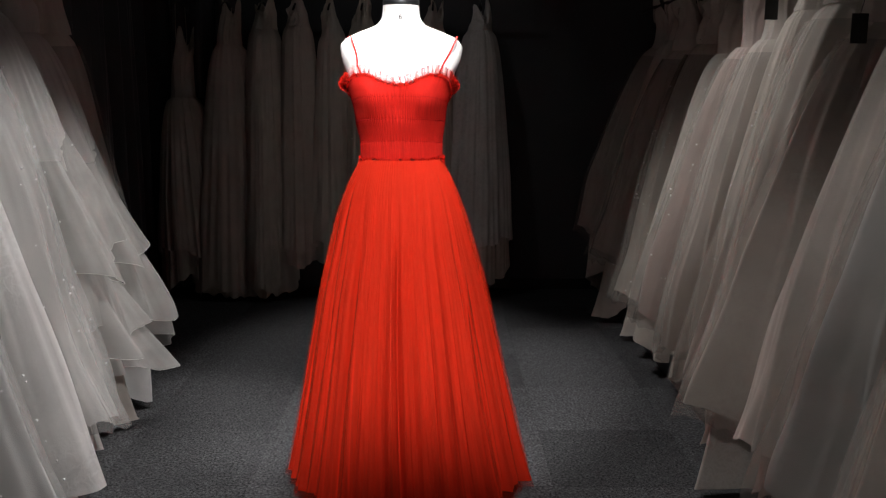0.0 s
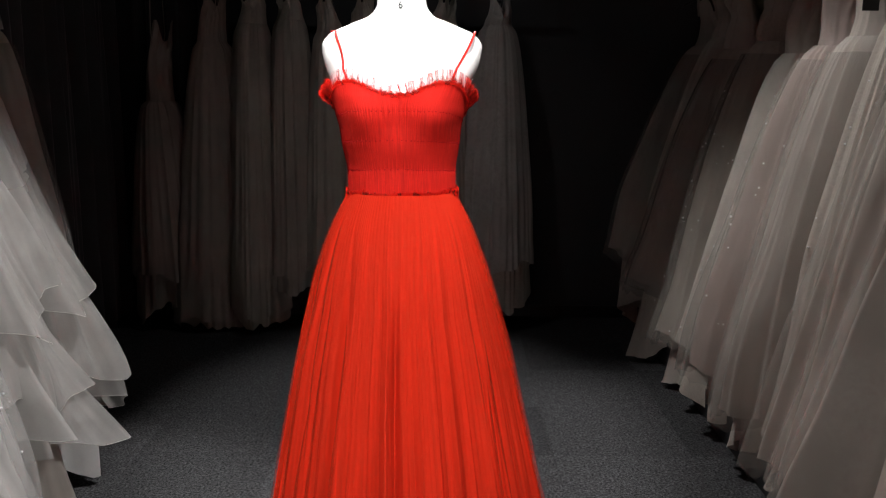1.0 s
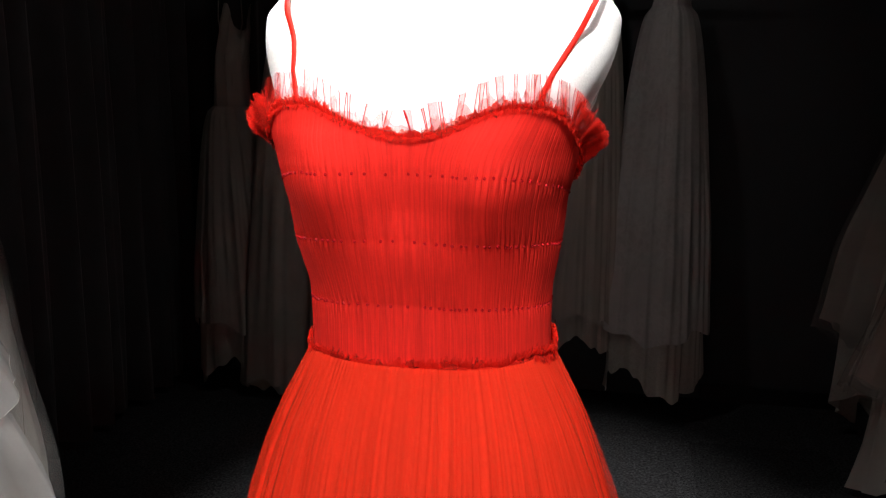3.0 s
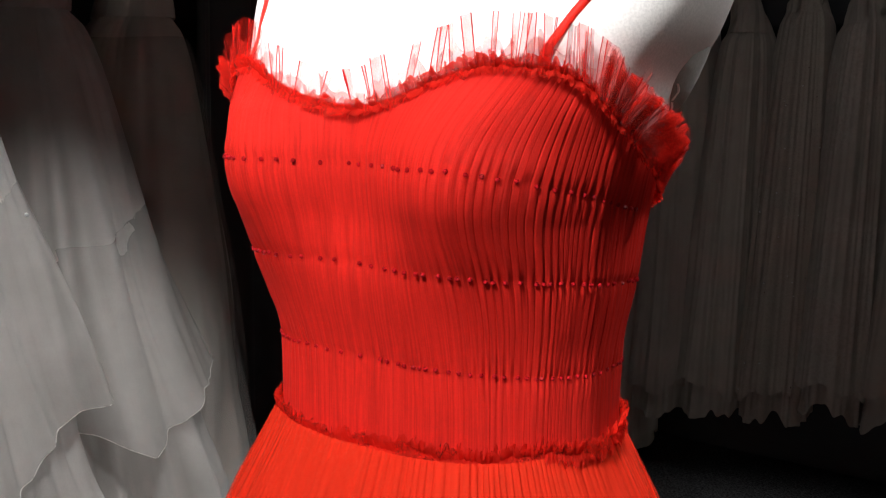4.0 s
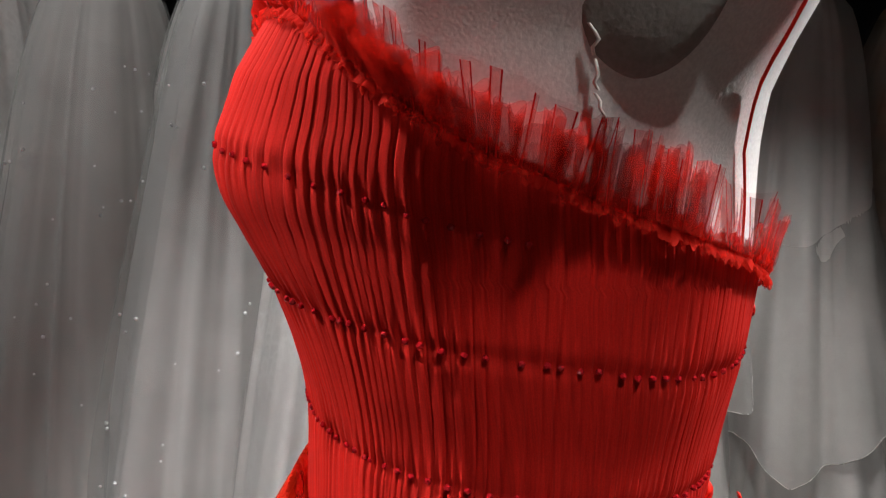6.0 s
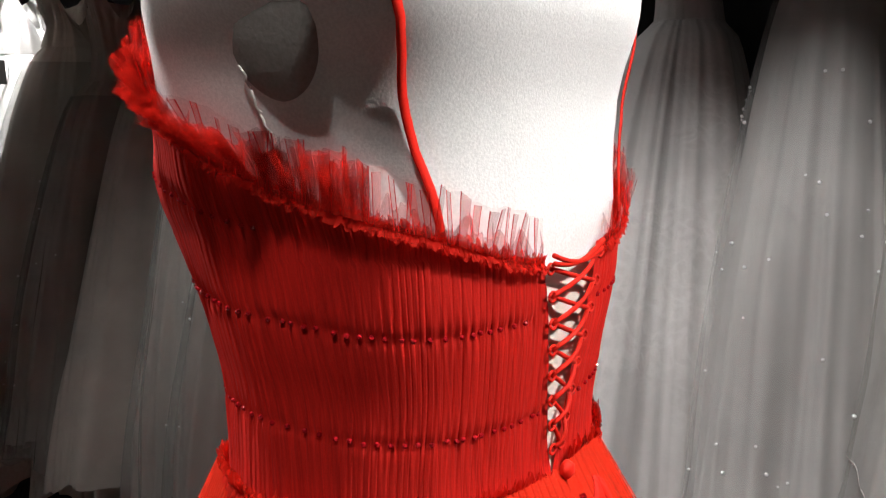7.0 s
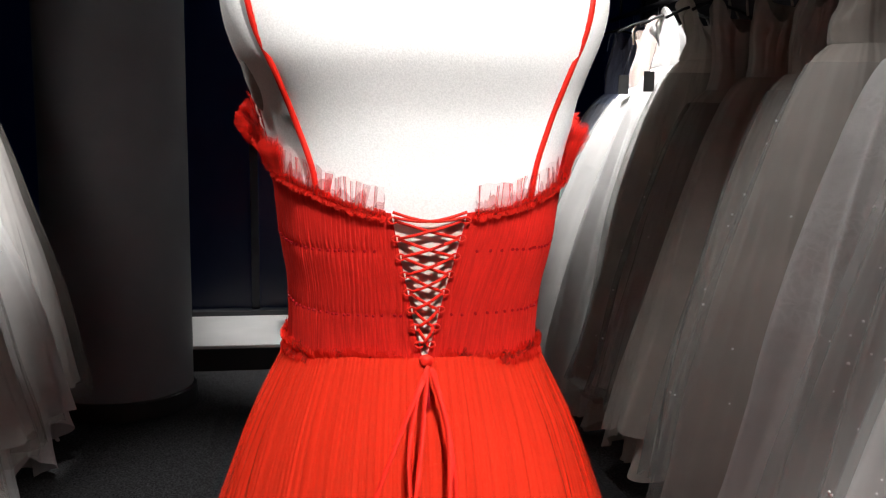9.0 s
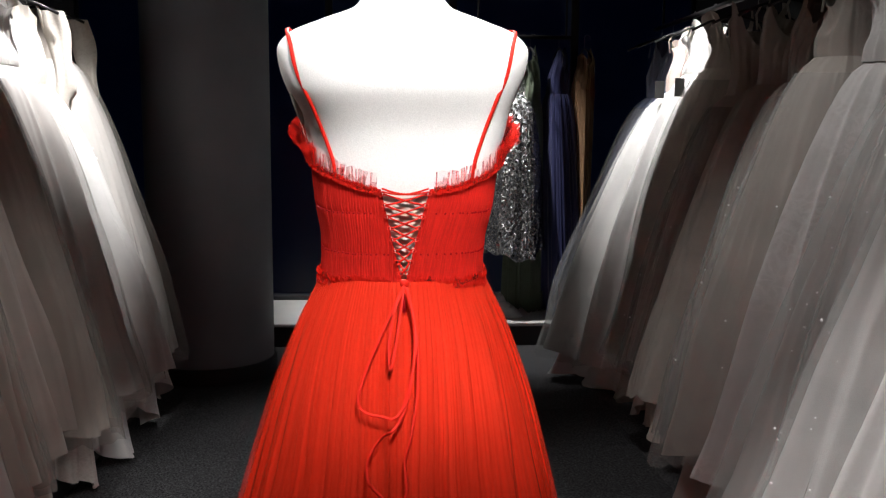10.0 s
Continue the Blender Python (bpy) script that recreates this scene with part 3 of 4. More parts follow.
def bodice():
    n, m = 2064, 72
    vs = []
    for j in range(m):
        for i in range(n):
            u = i / (n - 1) * 2 - 1
            top = float(NECK(abs(u) * 169))
            v = j / (m - 1)
            z = WAIST + (top - WAIST) * v
            al = u * (180 - gap(min(z, 1.204)) if z < 1.21 else 169.4)
            q, idx = pleat(al, z)
            side = math.exp(-((abs(al) - 84) / 30) ** 2)
            deep = 0.00027 + 0.00060 * side + 0.00045 * min(1.0, max(0.0, (abs(al) - 105) / 20))
            h = deep * q * (0.8 + 0.5 * math.sin(idx * 12.9898) * math.sin(z * 14 + idx))
            h -= 0.0014 * max(0.0, math.sin(idx * 4.71 + 2.0 * math.sin(idx * 0.37)) - 0.62) * (0.14 + side) * (0.6 + 0.4 * math.sin(z * 31 + idx))
            for curve, limit in ROWS:
                if abs(al) < limit:
                    dz = z - float(curve(abs(al)))
                    h -= 0.0011 * math.exp(-(dz / 0.0035) ** 2)
                    h += 0.0005 * math.exp(-(dz / 0.012) ** 2) * math.sin(al * 2.3 + 1.7 * math.sin(al * 0.31))
            h += 0.0012 * noise.noise(Vector((al * 0.06, z * 18, 2.0)))
            vs.append(body(al, z, h + 0.0008))
    me = mesh_of("bodice", vs, grid_faces(n, m), M_RED, uv=[(i / n, j / m) for j in range(m) for i in range(n)])
    ob = part("bodice", me, dress, "finely pleated boned bodice")
    return ob


bod = bodice()

# lining that shows in the lacing gap
vs = []
for j in range(14):
    z = 1.05 + (1.196 - 1.05) * j / 13
    for i in range(15):
        al = 180 - 18 + 36 * i / 14
        vs.append(body(al, z, -0.0015 + 0.0015 * noise.noise(Vector((al * 0.2, z * 60, 1)))))
part("modesty_panel", mesh_of("modesty_panel", vs, grid_faces(15, 14), M_LINING), dress, "cream panel behind the lacing")


def bead_mesh():
    bm = bmesh.new()
    bmesh.ops.create_icosphere(bm, subdivisions=1, radius=0.0018)
    return bm_mesh("bead", bm, M_BEAD)


BEAD = bead_mesh()
brng = random.Random(11)
for curve, limit in ROWS:
    al = -limit + 1
    while al < limit:
        z = float(curve(abs(al))) + brng.uniform(-0.0006, 0.0006)
        p = body(al, z, 0.0008)
        b = part("bead", BEAD, bod)
        b.location = p
        b.rotation_euler = (brng.random() * 3, brng.random() * 3, brng.random() * 3)
        al += brng.choice((2.1, 3.2, 3.6, 4.2, 4.4, 4.8))


def ruched(name, line, height, fold, waves, label, seed, mat=None, rows=7, out=0.003, lean=0.0, tilt=None, crimp=0.0, ragged=0.12):
    """A gathered strip along a line of (angle, z): pleats fold over sideways, more so towards the free edge."""
    r = np.random.RandomState(seed)
    n = len(line)
    ph = r.rand(6) * 6.28
    vs = []
    for j in range(rows):
        v = j / (rows - 1)
        for i, (al, z) in enumerate(line):
            s = i / (n - 1) * 6.2832
            w = waves * s + 2.4 * math.sin(7 * s + ph[0]) + 1.7 * math.sin(17 * s + ph[1]) + 1.1 * math.sin(31 * s + ph[2])
            size = 0.7 + 0.5 * math.sin(11 * s + ph[3]) * math.sin(5 * s + ph[4])
            side = fold * size * (0.55 + 0.45 * v) * math.sin(w)
            o = out + fold * size * 0.75 * (0.3 + 0.9 * v) * math.cos(w + 0.8 * v) + lean * v
            o += 0.5 * fold * v * math.sin(w * 0.31 + ph[5])
            hh = height * (1 + ragged * math.sin(0.5 * w + ph[3]) + 0.5 * ragged * math.sin(1.7 * w) + 0.4 * ragged * math.sin(23 * s))
            if tilt:
                t = tilt(al)
                o += t * v ** 1.4
                hh *= 1 - 0.25 * min(1.0, t / 0.02)
            zz = z + hh * v + crimp * math.sin(w * 1.3 + ph[1]) * (0.4 + 0.6 * v)
            base = body(al, z)
            nrm = outward(al, z)
            tang = Vector((-nrm.y, nrm.x, 0))
            vs.append(Vector((base.x, base.y, zz)) + nrm * o + tang * side)
    return part(name, mesh_of(name, vs, grid_faces(n, rows), mat or M_RED), dress, label)


def neck_line(n, lift=0.0, end=169.0):
    return [(al, float(NECK(abs(al))) + lift) for al in np.linspace(-end, end, n)]


def flop(al):
    a = abs(al)
    return 0.022 * math.exp(-((a - 84) / 22) ** 2) + 0.008 * math.exp(-((a - 150) / 16) ** 2)


def frill_height(al):
    """The frill stands lower at the dip of the neckline and at the back."""
    a = abs(al)
    return 0.031 - 0.006 * math.exp(-(a / 16) ** 2) - 0.004 * max(0.0, min(1.0, (a - 110) / 30)) + 0.0012 * math.sin(al * 0.37) + 0.0008 * math.sin(al * 1.1 + 2)


def frill_point(al, v, off=0.0):
    """A point of the standing net frill, v from the seam to the free edge."""
    z = float(NECK(abs(al))) - 0.002
    p, nrm = body(al, z), outward(al, z)
    o = 0.005 + off + (0.003 * math.sin(al * 0.33) + 0.002 * math.sin(al * 0.83 + 1)) * v + 0.5 * flop(al) * v ** 1.4
    return Vector((p.x, p.y, z + frill_height(al) * v)) + nrm * o


def net_frill():
    line = np.linspace(-168.5, 168.5, 700)
    vs = [frill_point(al, j / 6) for j in range(7) for al in line]
    part("neckline_frill", mesh_of("neckline_frill", vs, grid_faces(700, 7), M_FRILLNET), dress, "upright sheer tulle frill")
    r = random.Random(31)
    pv, pf, cv, cf = [], [], [], []
    al = -168.0
    while al < 166:
        wide = r.choice((0.5, 0.8, 1.2, 1.9, 2.6))
        lean, high, off = r.uniform(-1.6, 1.6), r.uniform(0.9, 1.04), r.uniform(0.0006, 0.002)
        pinch = r.uniform(0.5, 1.0)
        base = len(pv)
        for j in range(5):
            v = j / 4 * high
            w = wide * (pinch + (1 - pinch) * v)
            pv += [frill_point(max(-168.5, min(168.5, al + lean * v)), v, off), frill_point(max(-168.5, min(168.5, al + lean * v + w)), v, off)]
        pf += [tuple(base + q for q in f) for f in grid_faces(2, 5)]
        # thin strips in a darkened red draw the pleat's turned edges
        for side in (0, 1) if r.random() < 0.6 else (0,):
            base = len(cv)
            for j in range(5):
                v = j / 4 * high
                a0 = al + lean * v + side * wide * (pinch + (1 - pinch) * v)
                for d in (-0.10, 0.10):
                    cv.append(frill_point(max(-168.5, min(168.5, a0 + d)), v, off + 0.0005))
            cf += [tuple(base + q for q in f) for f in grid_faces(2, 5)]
        al += r.choice((1.4, 2.0, 2.6, 3.4, 4.6))
    tagged(part("frill_pleating", mesh_of("frill_pleating", pv, pf, M_FRILL), dress, "flat pressed pleats of the frill"), kind="stuff")
    tagged(part("frill_edging", mesh_of("frill_edging", cv, cf, M_CREASE), dress, "turned edges of the frill, in darkened red"), kind="stuff")


net_frill()
# gathered wings at the underarms, and a short gathered layer all round
for sx in (1, -1):
    wing = [(sx * al, float(NECK(al)) - 0.002) for al in np.linspace(60, 122, 700)]
    ruched("frill_wing", wing, 0.030, 0.0055, 17, "gathered tulle frill leaning out at the underarm", 3 + sx, mat=M_WING, rows=8, out=0.005, tilt=flop, ragged=0.16)
    ruched("frill_wing", wing, 0.024, 0.0048, 23, "inner gathered tulle layer at the underarm", 13 + sx, mat=M_WING, rows=8, out=0.007, tilt=flop, ragged=0.2)
ruched("frill_gather", neck_line(2400, -0.002, 168.5), 0.012, 0.0034, 96, "short gathered tulle at the frill's foot", 8, mat=M_FRILL, rows=5, out=0.005, ragged=0.45)
for lift, high, waves, seed in ((-0.004, 0.0065, 262, 5), (-0.002, -0.0045, 238, 6), (-0.003, 0.0050, 221, 7), (-0.0035, -0.0035, 287, 15)):
    ruched("neckline_ruche", neck_line(3000, lift), high, 0.0017, waves, "gathered tulle trim along the neckline", seed, mat=M_RUCHE, out=0.0034, rows=5, lean=0.0022, crimp=0.0012, ragged=0.3)


def waist_z(al):
    """The waist seam is a little uneven."""
    return 1.060 + 0.0022 * math.sin(al * 0.13) + 0.0012 * math.sin(al * 0.41 + 1) + 0.005 * math.exp(-((al - 48) / 34) ** 2)


waist_line = [(al, waist_z(al)) for al in np.linspace(-177, 177, 2500)]
for lift, high, waves, seed in ((0.0, 0.008, 236, 9), (0.001, -0.009, 211, 10), (0.0005, 0.006, 187, 12), (0.0, -0.006, 256, 16)):
    ruched("waist_ruche", [(a, z + lift) for a, z in waist_line], high, 0.0021, waves, "gathered tulle trim round the waist", seed, mat=M_RUCHE, out=0.0046, rows=5, lean=0.0018, crimp=0.0018, ragged=0.35)

# skirt
SR = spline([0.0, 0.08, 0.28, 0.45, 0.66, 0.80, 0.906, 0.986, 1.03, 1.055, 1.066], [0.396, 0.374, 0.332, 0.300, 0.258, 0.222, 0.191, 0.164, 0.144, 0.132, 0.127])
srng = np.random.RandomState(21)
FOLDS = [(k, srng.rand() * 6.28, 0.5 + 0.5 * srng.rand()) for k in (7, 11, 16, 23)]


CREASES = [(srng.rand() * 360, 0.8 + 1.4 * srng.rand(), 0.010 + 0.014 * srng.rand(), 0.02 + 0.25 * srng.rand()) for _ in range(34)]


def skirt_point(al, z, off=0.0, ph=0.0):
    """A point of the skirt: fine pleats at the waist, deeper folds towards the hem."""
    r = float(SR(z))
    t = radians(al)
    s, k = math.sin(t), math.cos(t)
    drop = min(1.0, max(0.0, (1.06 - z) / 1.05))
    n = 2.5 - 0.5 * min(1, drop * 4)
    sx, ky = math.copysign(abs(s) ** (2 / n), s), math.copysign(abs(k) ** (2 / n), k)
    f = 0.0
    for kk, p, a in FOLDS:
        w = math.sin(kk * t + p + ph + 0.5 * math.sin(2 * t + p) + 0.25 * math.sin(3 * z + p))
        f += a * (1 - abs(w) ** 0.8 * 1.6)
    fold = 0.0150 * drop ** 0.85 * f
    for at, wide, depth, start in CREASES:
        g = (al - at + 180 + 3 * math.sin(2.1 * z + at)) % 360 - 180
        if abs(g) < 4 * wide:
            fold -= depth * min(1.0, max(0.0, (drop - start) * 4)) * math.exp(-(g / wide) ** 2)
    w = al / 360.0 + sum(a * math.sin(q * al / 57.3 + p) for q, p, a in WARP) * 0.30
    c = w * 150
    q = c % 1.0
    fine = 0.4 + 0.6 * q - 0.9 * math.exp(-(min(q, 1 - q) / 0.13) ** 2)
    fine2 = math.sin(math.pi * c * 0.37 + 2 * math.sin(al * 0.07))
    pl = (0.0015 + 0.0006 * drop) * (fine - 0.4) + 0.0018 * drop * fine2
    rr = r + fold + pl + off
    ry = rr * (0.92 + 0.08 * min(1, drop * 5))
    return Vector((rr * sx + 0.024 * drop * drop, -0.014 * (1 - drop) - ry * ky, z))


def skirt(name, off, mat, label, zlow, n, m, ph):
    vs = []
    for j in range(m):
        v = j / (m - 1)
        for i in range(n):
            al = 360 * i / n
            low = zlow + 0.004 * math.sin(al * 0.21) + 0.003 * math.sin(al * 0.57 + 1)
            z = 1.064 - (1.064 - low) * (v ** 0.85)
            vs.append(skirt_point(al, z, off * min(1, v * 8), ph))
    return part(name, mesh_of(name, vs, grid_faces(n, m, True), mat, uv=[(i / n, j / m) for j in range(m) for i in range(n)]), dress, label)


skirt("skirt", 0.0, M_SKIRT, "full-length pleated skirt", 0.03, 1650, 56, 0.0)
skirt("overskirt", 0.008, M_NET, "sheer tulle overskirt", 0.012, 900, 50, 0.35)

# shoulder straps
def strap(sx):
    pts = [(0.118, -0.105, 1.311), (0.120, -0.106, 1.326), (0.129, -0.103, 1.350), (0.141, -0.094, 1.378), (0.153, -0.076, 1.404), (0.162, -0.050, 1.426), (0.167, -0.014, 1.4385), (0.169, 0.018, 1.440), (0.167, 0.058, 1.433), (0.159, 0.090, 1.409), (0.151, 0.108, 1.370), (0.1345, 0.118, 1.330), (0.118, 0.118, 1.285), (0.104, 0.113, 1.240), (0.100, 0.108, 1.215)]
    ts = np.linspace(0, 1, len(pts))
    fx, fy, fz = (spline(ts, [p[k] for p in pts]) for k in range(3))
    P, N = [], []
    for t in np.linspace(0, 1, 70):
        p = Vector((float(fx(t)), float(fy(t)), float(fz(t))))
        high = max(0.0, 1 - ((p.z - 1.42) / 0.07) ** 2)
        if sx > 0:
            p.x += 0.006 * high if t < 0.5 else 0.005 * min(1.0, max(0.0, (p.z - 1.24) / 0.15))
        elif t < 0.5:
            p.x -= 0.014 * high
        nn = Vector((p.x * 0.3, p.y * 1.2, max(0.0, p.z - 1.36) * 2.2)).normalized()
        if p.z < 1.412:
            # rests on the form, above the cloth
            span = np.linspace(90, 180, 181) if t > 0.5 else np.linspace(0, 90, 181)
            y = min((body(sx * q, p.z, -0.002) for q in span), key=lambda v: abs(abs(v.x) - p.x)).y
            y += (0.0016 if t > 0.5 else -0.0016) * (1 + 2.0 * min(1.0, max(0.0, (p.z - 1.35) / 0.03)))
            w = min(1.0, (1.412 - p.z) / 0.03)
            p.y = p.y * (1 - w) + y * w
        P.append((sx * p.x, p.y, p.z))
        N.append((sx * nn.x, nn.y, nn.z))
    part("strap", ribbon("strap", P, N, 0.0054, 0.0011, M_RIBBON), dress, "narrow red satin shoulder strap")


strap(1)
strap(-1)


# lacing through loops on both edges of the back opening
def lacing():
    zs = list(np.linspace(1.196, 1.076, 8))

    def edge(sx, z):
        return body(sx * (180 - gap(z) + 0.6), z, 0.0035)

    for k, z in enumerate(zs[:-1]):
        for sx in (1, -1):
            a, b = edge(sx, z), edge(-sx, zs[k + 1])
            lift = Vector((0, 0.0022 if sx > 0 else 0.0042, 0))
            pts = [a.lerp(b, t) + lift * math.sin(math.pi * t) + Vector((0, 0, -0.0008 * math.sin(math.pi * t))) for t in np.linspace(0, 1, 9)]
            part("lace", tube("lace", pts, 0.0015, M_RIBBON), dress, "thin red lacing cord")
    for dz in (0.004, -0.001):
        a, b = edge(1, 1.200 + dz), edge(-1, 1.203 - dz)
        pts = [a.lerp(b, t) + Vector((0, 0.003, -0.006 * math.sin(math.pi * t))) for t in np.linspace(0, 1, 12)]
        part("lace", tube("lace", pts, 0.0015, M_RIBBON), dress, "thin red lacing cord")
    for sx in (1, -1):
        for z in zs:
            e = body(sx * (180 - gap(z)), z, 0.002)
            pts = [e + Vector((sx * 0.004 * math.cos(t), 0.0025, 0.0030 * math.sin(t))) for t in np.linspace(0, 6.28, 13)]
            part("loop", tube("loop", pts, 0.0009, M_RIBBON, 6), dress)


lacing()


def bow():
    """Knot at the waist, two long loops and two tails that lie on the skirt."""
    bm = bmesh.new()
    bmesh.ops.create_icosphere(bm, subdivisions=3, radius=0.0062)
    for v in bm.verts:
        k = 1 + 0.18 * noise.noise(v.co * 300)
        v.co = Vector((v.co.x * 1.1 * k, 0.108 + v.co.y * 0.7 * k, 1.062 + v.co.z * k))
    part("bow_knot", bm_mesh("bow_knot", bm, M_RIBBON, True), dress, "tight red ribbon knot")
    lines = [
        [(0, 1.062), (0.022, 1.02), (0.048, 0.965), (0.066, 0.915), (0.060, 0.895), (0.035, 0.888), (0.008, 0.892), (-0.006, 0.93), (-0.016, 0.99), (-0.004, 1.058)],
        [(0, 1.06), (0.014, 1.03), (0.022, 0.985), (0.020, 0.95), (0.012, 0.99), (0.002, 1.055)],
        [(-0.002, 1.06), (-0.014, 1.01), (-0.010, 0.94), (0.006, 0.885), (0.034, 0.86), (0.052, 0.83), (0.050, 0.80), (0.030, 0.782), (0.012, 0.775)],
        [(-0.002, 1.06), (-0.016, 1.0), (-0.018, 0.93), (-0.010, 0.87), (0, 0.83), (-0.002, 0.79), (0.008, 0.775), (0.012, 0.765)],
    ]
    for line in lines:
        ts = np.linspace(0, 1, len(line))
        fx, fz = np.array([p[0] for p in line]), np.array([p[1] for p in line])
        P, N = [], []
        for t in np.linspace(0, 1, 80):
            # smooth interpolation
            u = t * (len(line) - 1)
            i = min(int(u), len(line) - 2)
            w = u - i
            i0, i3 = max(i - 1, 0), min(i + 2, len(line) - 1)

            def cr(a):
                return 0.5 * (2 * a[i] + (a[i + 1] - a[i0]) * w + (2 * a[i0] - 5 * a[i] + 4 * a[i + 1] - a[i3]) * w * w + (3 * a[i] - a[i0] - 3 * a[i + 1] + a[i3]) * w ** 3)

            x, z = float(cr(fx)), float(cr(fz))
            r = float(SR(z))
            al = 180 - math.degrees(math.asin(max(-1, min(1, x / r))))
            s = skirt_point(al, min(z, 1.06), 0.024)
            P.append((x, max(s.y, 0.104), z))
            twist = 0.8 * math.sin(t * 9)
            N.append((twist, 1.0, 0.35))
        part("ribbon_tail", ribbon("ribbon_tail", P, N, 0.0046, 0.0008, M_RIBBON), dress, "loose red ribbon end")
    pts = [(0.0, 0.118, 1.048), (0.0005, 0.124, 1.036), (0.0, 0.1285, 1.022)]
    part("zip_pull", tube("zip_pull", pts, 0.0022, M_BEAD), dress, "dark red zip pull")


bow()

# ---- gowns, hangers and rails ----
HANG = 1.86


def hanger(x, y, angle):
    ob = tagged(new("coat_hanger"), "slim black hanger hooked over a black rail", "hanger", group="hangers on the rails")
    hook = [(0, 0, -0.07), (0, 0, -0.03)] + [(0, 0.018 - 0.018 * math.cos(t), -0.008 + 0.022 * math.sin(t)) for t in np.linspace(0, 3.6, 10)]
    part("hook", tube("hook", hook, 0.002, M_STEEL, 6), ob, "bent steel hook")
    bar = [(-0.19, 0, -0.135), (-0.12, 0, -0.10), (-0.05, 0, -0.078), (0, 0, -0.07), (0.05, 0, -0.078), (0.12, 0, -0.10), (0.19, 0, -0.135)]
    part("shoulder_bar", tube("shoulder_bar", bar, 0.006, M_CAP, 8), ob, "black shoulder bar")
    ob.matrix_basis = pose(x, y, HANG, 0, 0, angle)
    return ob


HANGER = hanger(-1.50, -3.62, 0)


def rail(points, label):
    root = tagged(new("garment_rail"), label, "rail")
    a, b = Vector(points[0]), Vector(points[1])
    root.location = a
    part("tube", tube("tube", [Vector((0, 0, 0)), (b - a) / 2, b - a], 0.0125, M_CAP, 12), root, "black steel tube")
    for t in (0.03, 0.5, 0.97):
        p = (b - a) * t
        part("drop_rod", tube("drop_rod", [p, p + Vector((0, 0, 0.5)), p + Vector((0, 0, CEIL - a.z))], 0.007, M_CAP, 8), root)


RZ = HANG - 0.005
rail([(-1.50, -3.75, RZ), (-1.50, 1.10, RZ)], "long black steel rail full of white gowns")
rail([(1.50, -2.85, RZ), (1.50, 2.80, RZ)], "long black steel rail full of ivory gowns")
rail([(-1.58, 2.66, RZ), (0.62, 2.66, RZ)], "black steel rail of gowns along the end wall")
rail([(-1.12, -4.25, RZ), (0.05, -4.25, RZ)], "black steel rail of coloured gowns at the window")


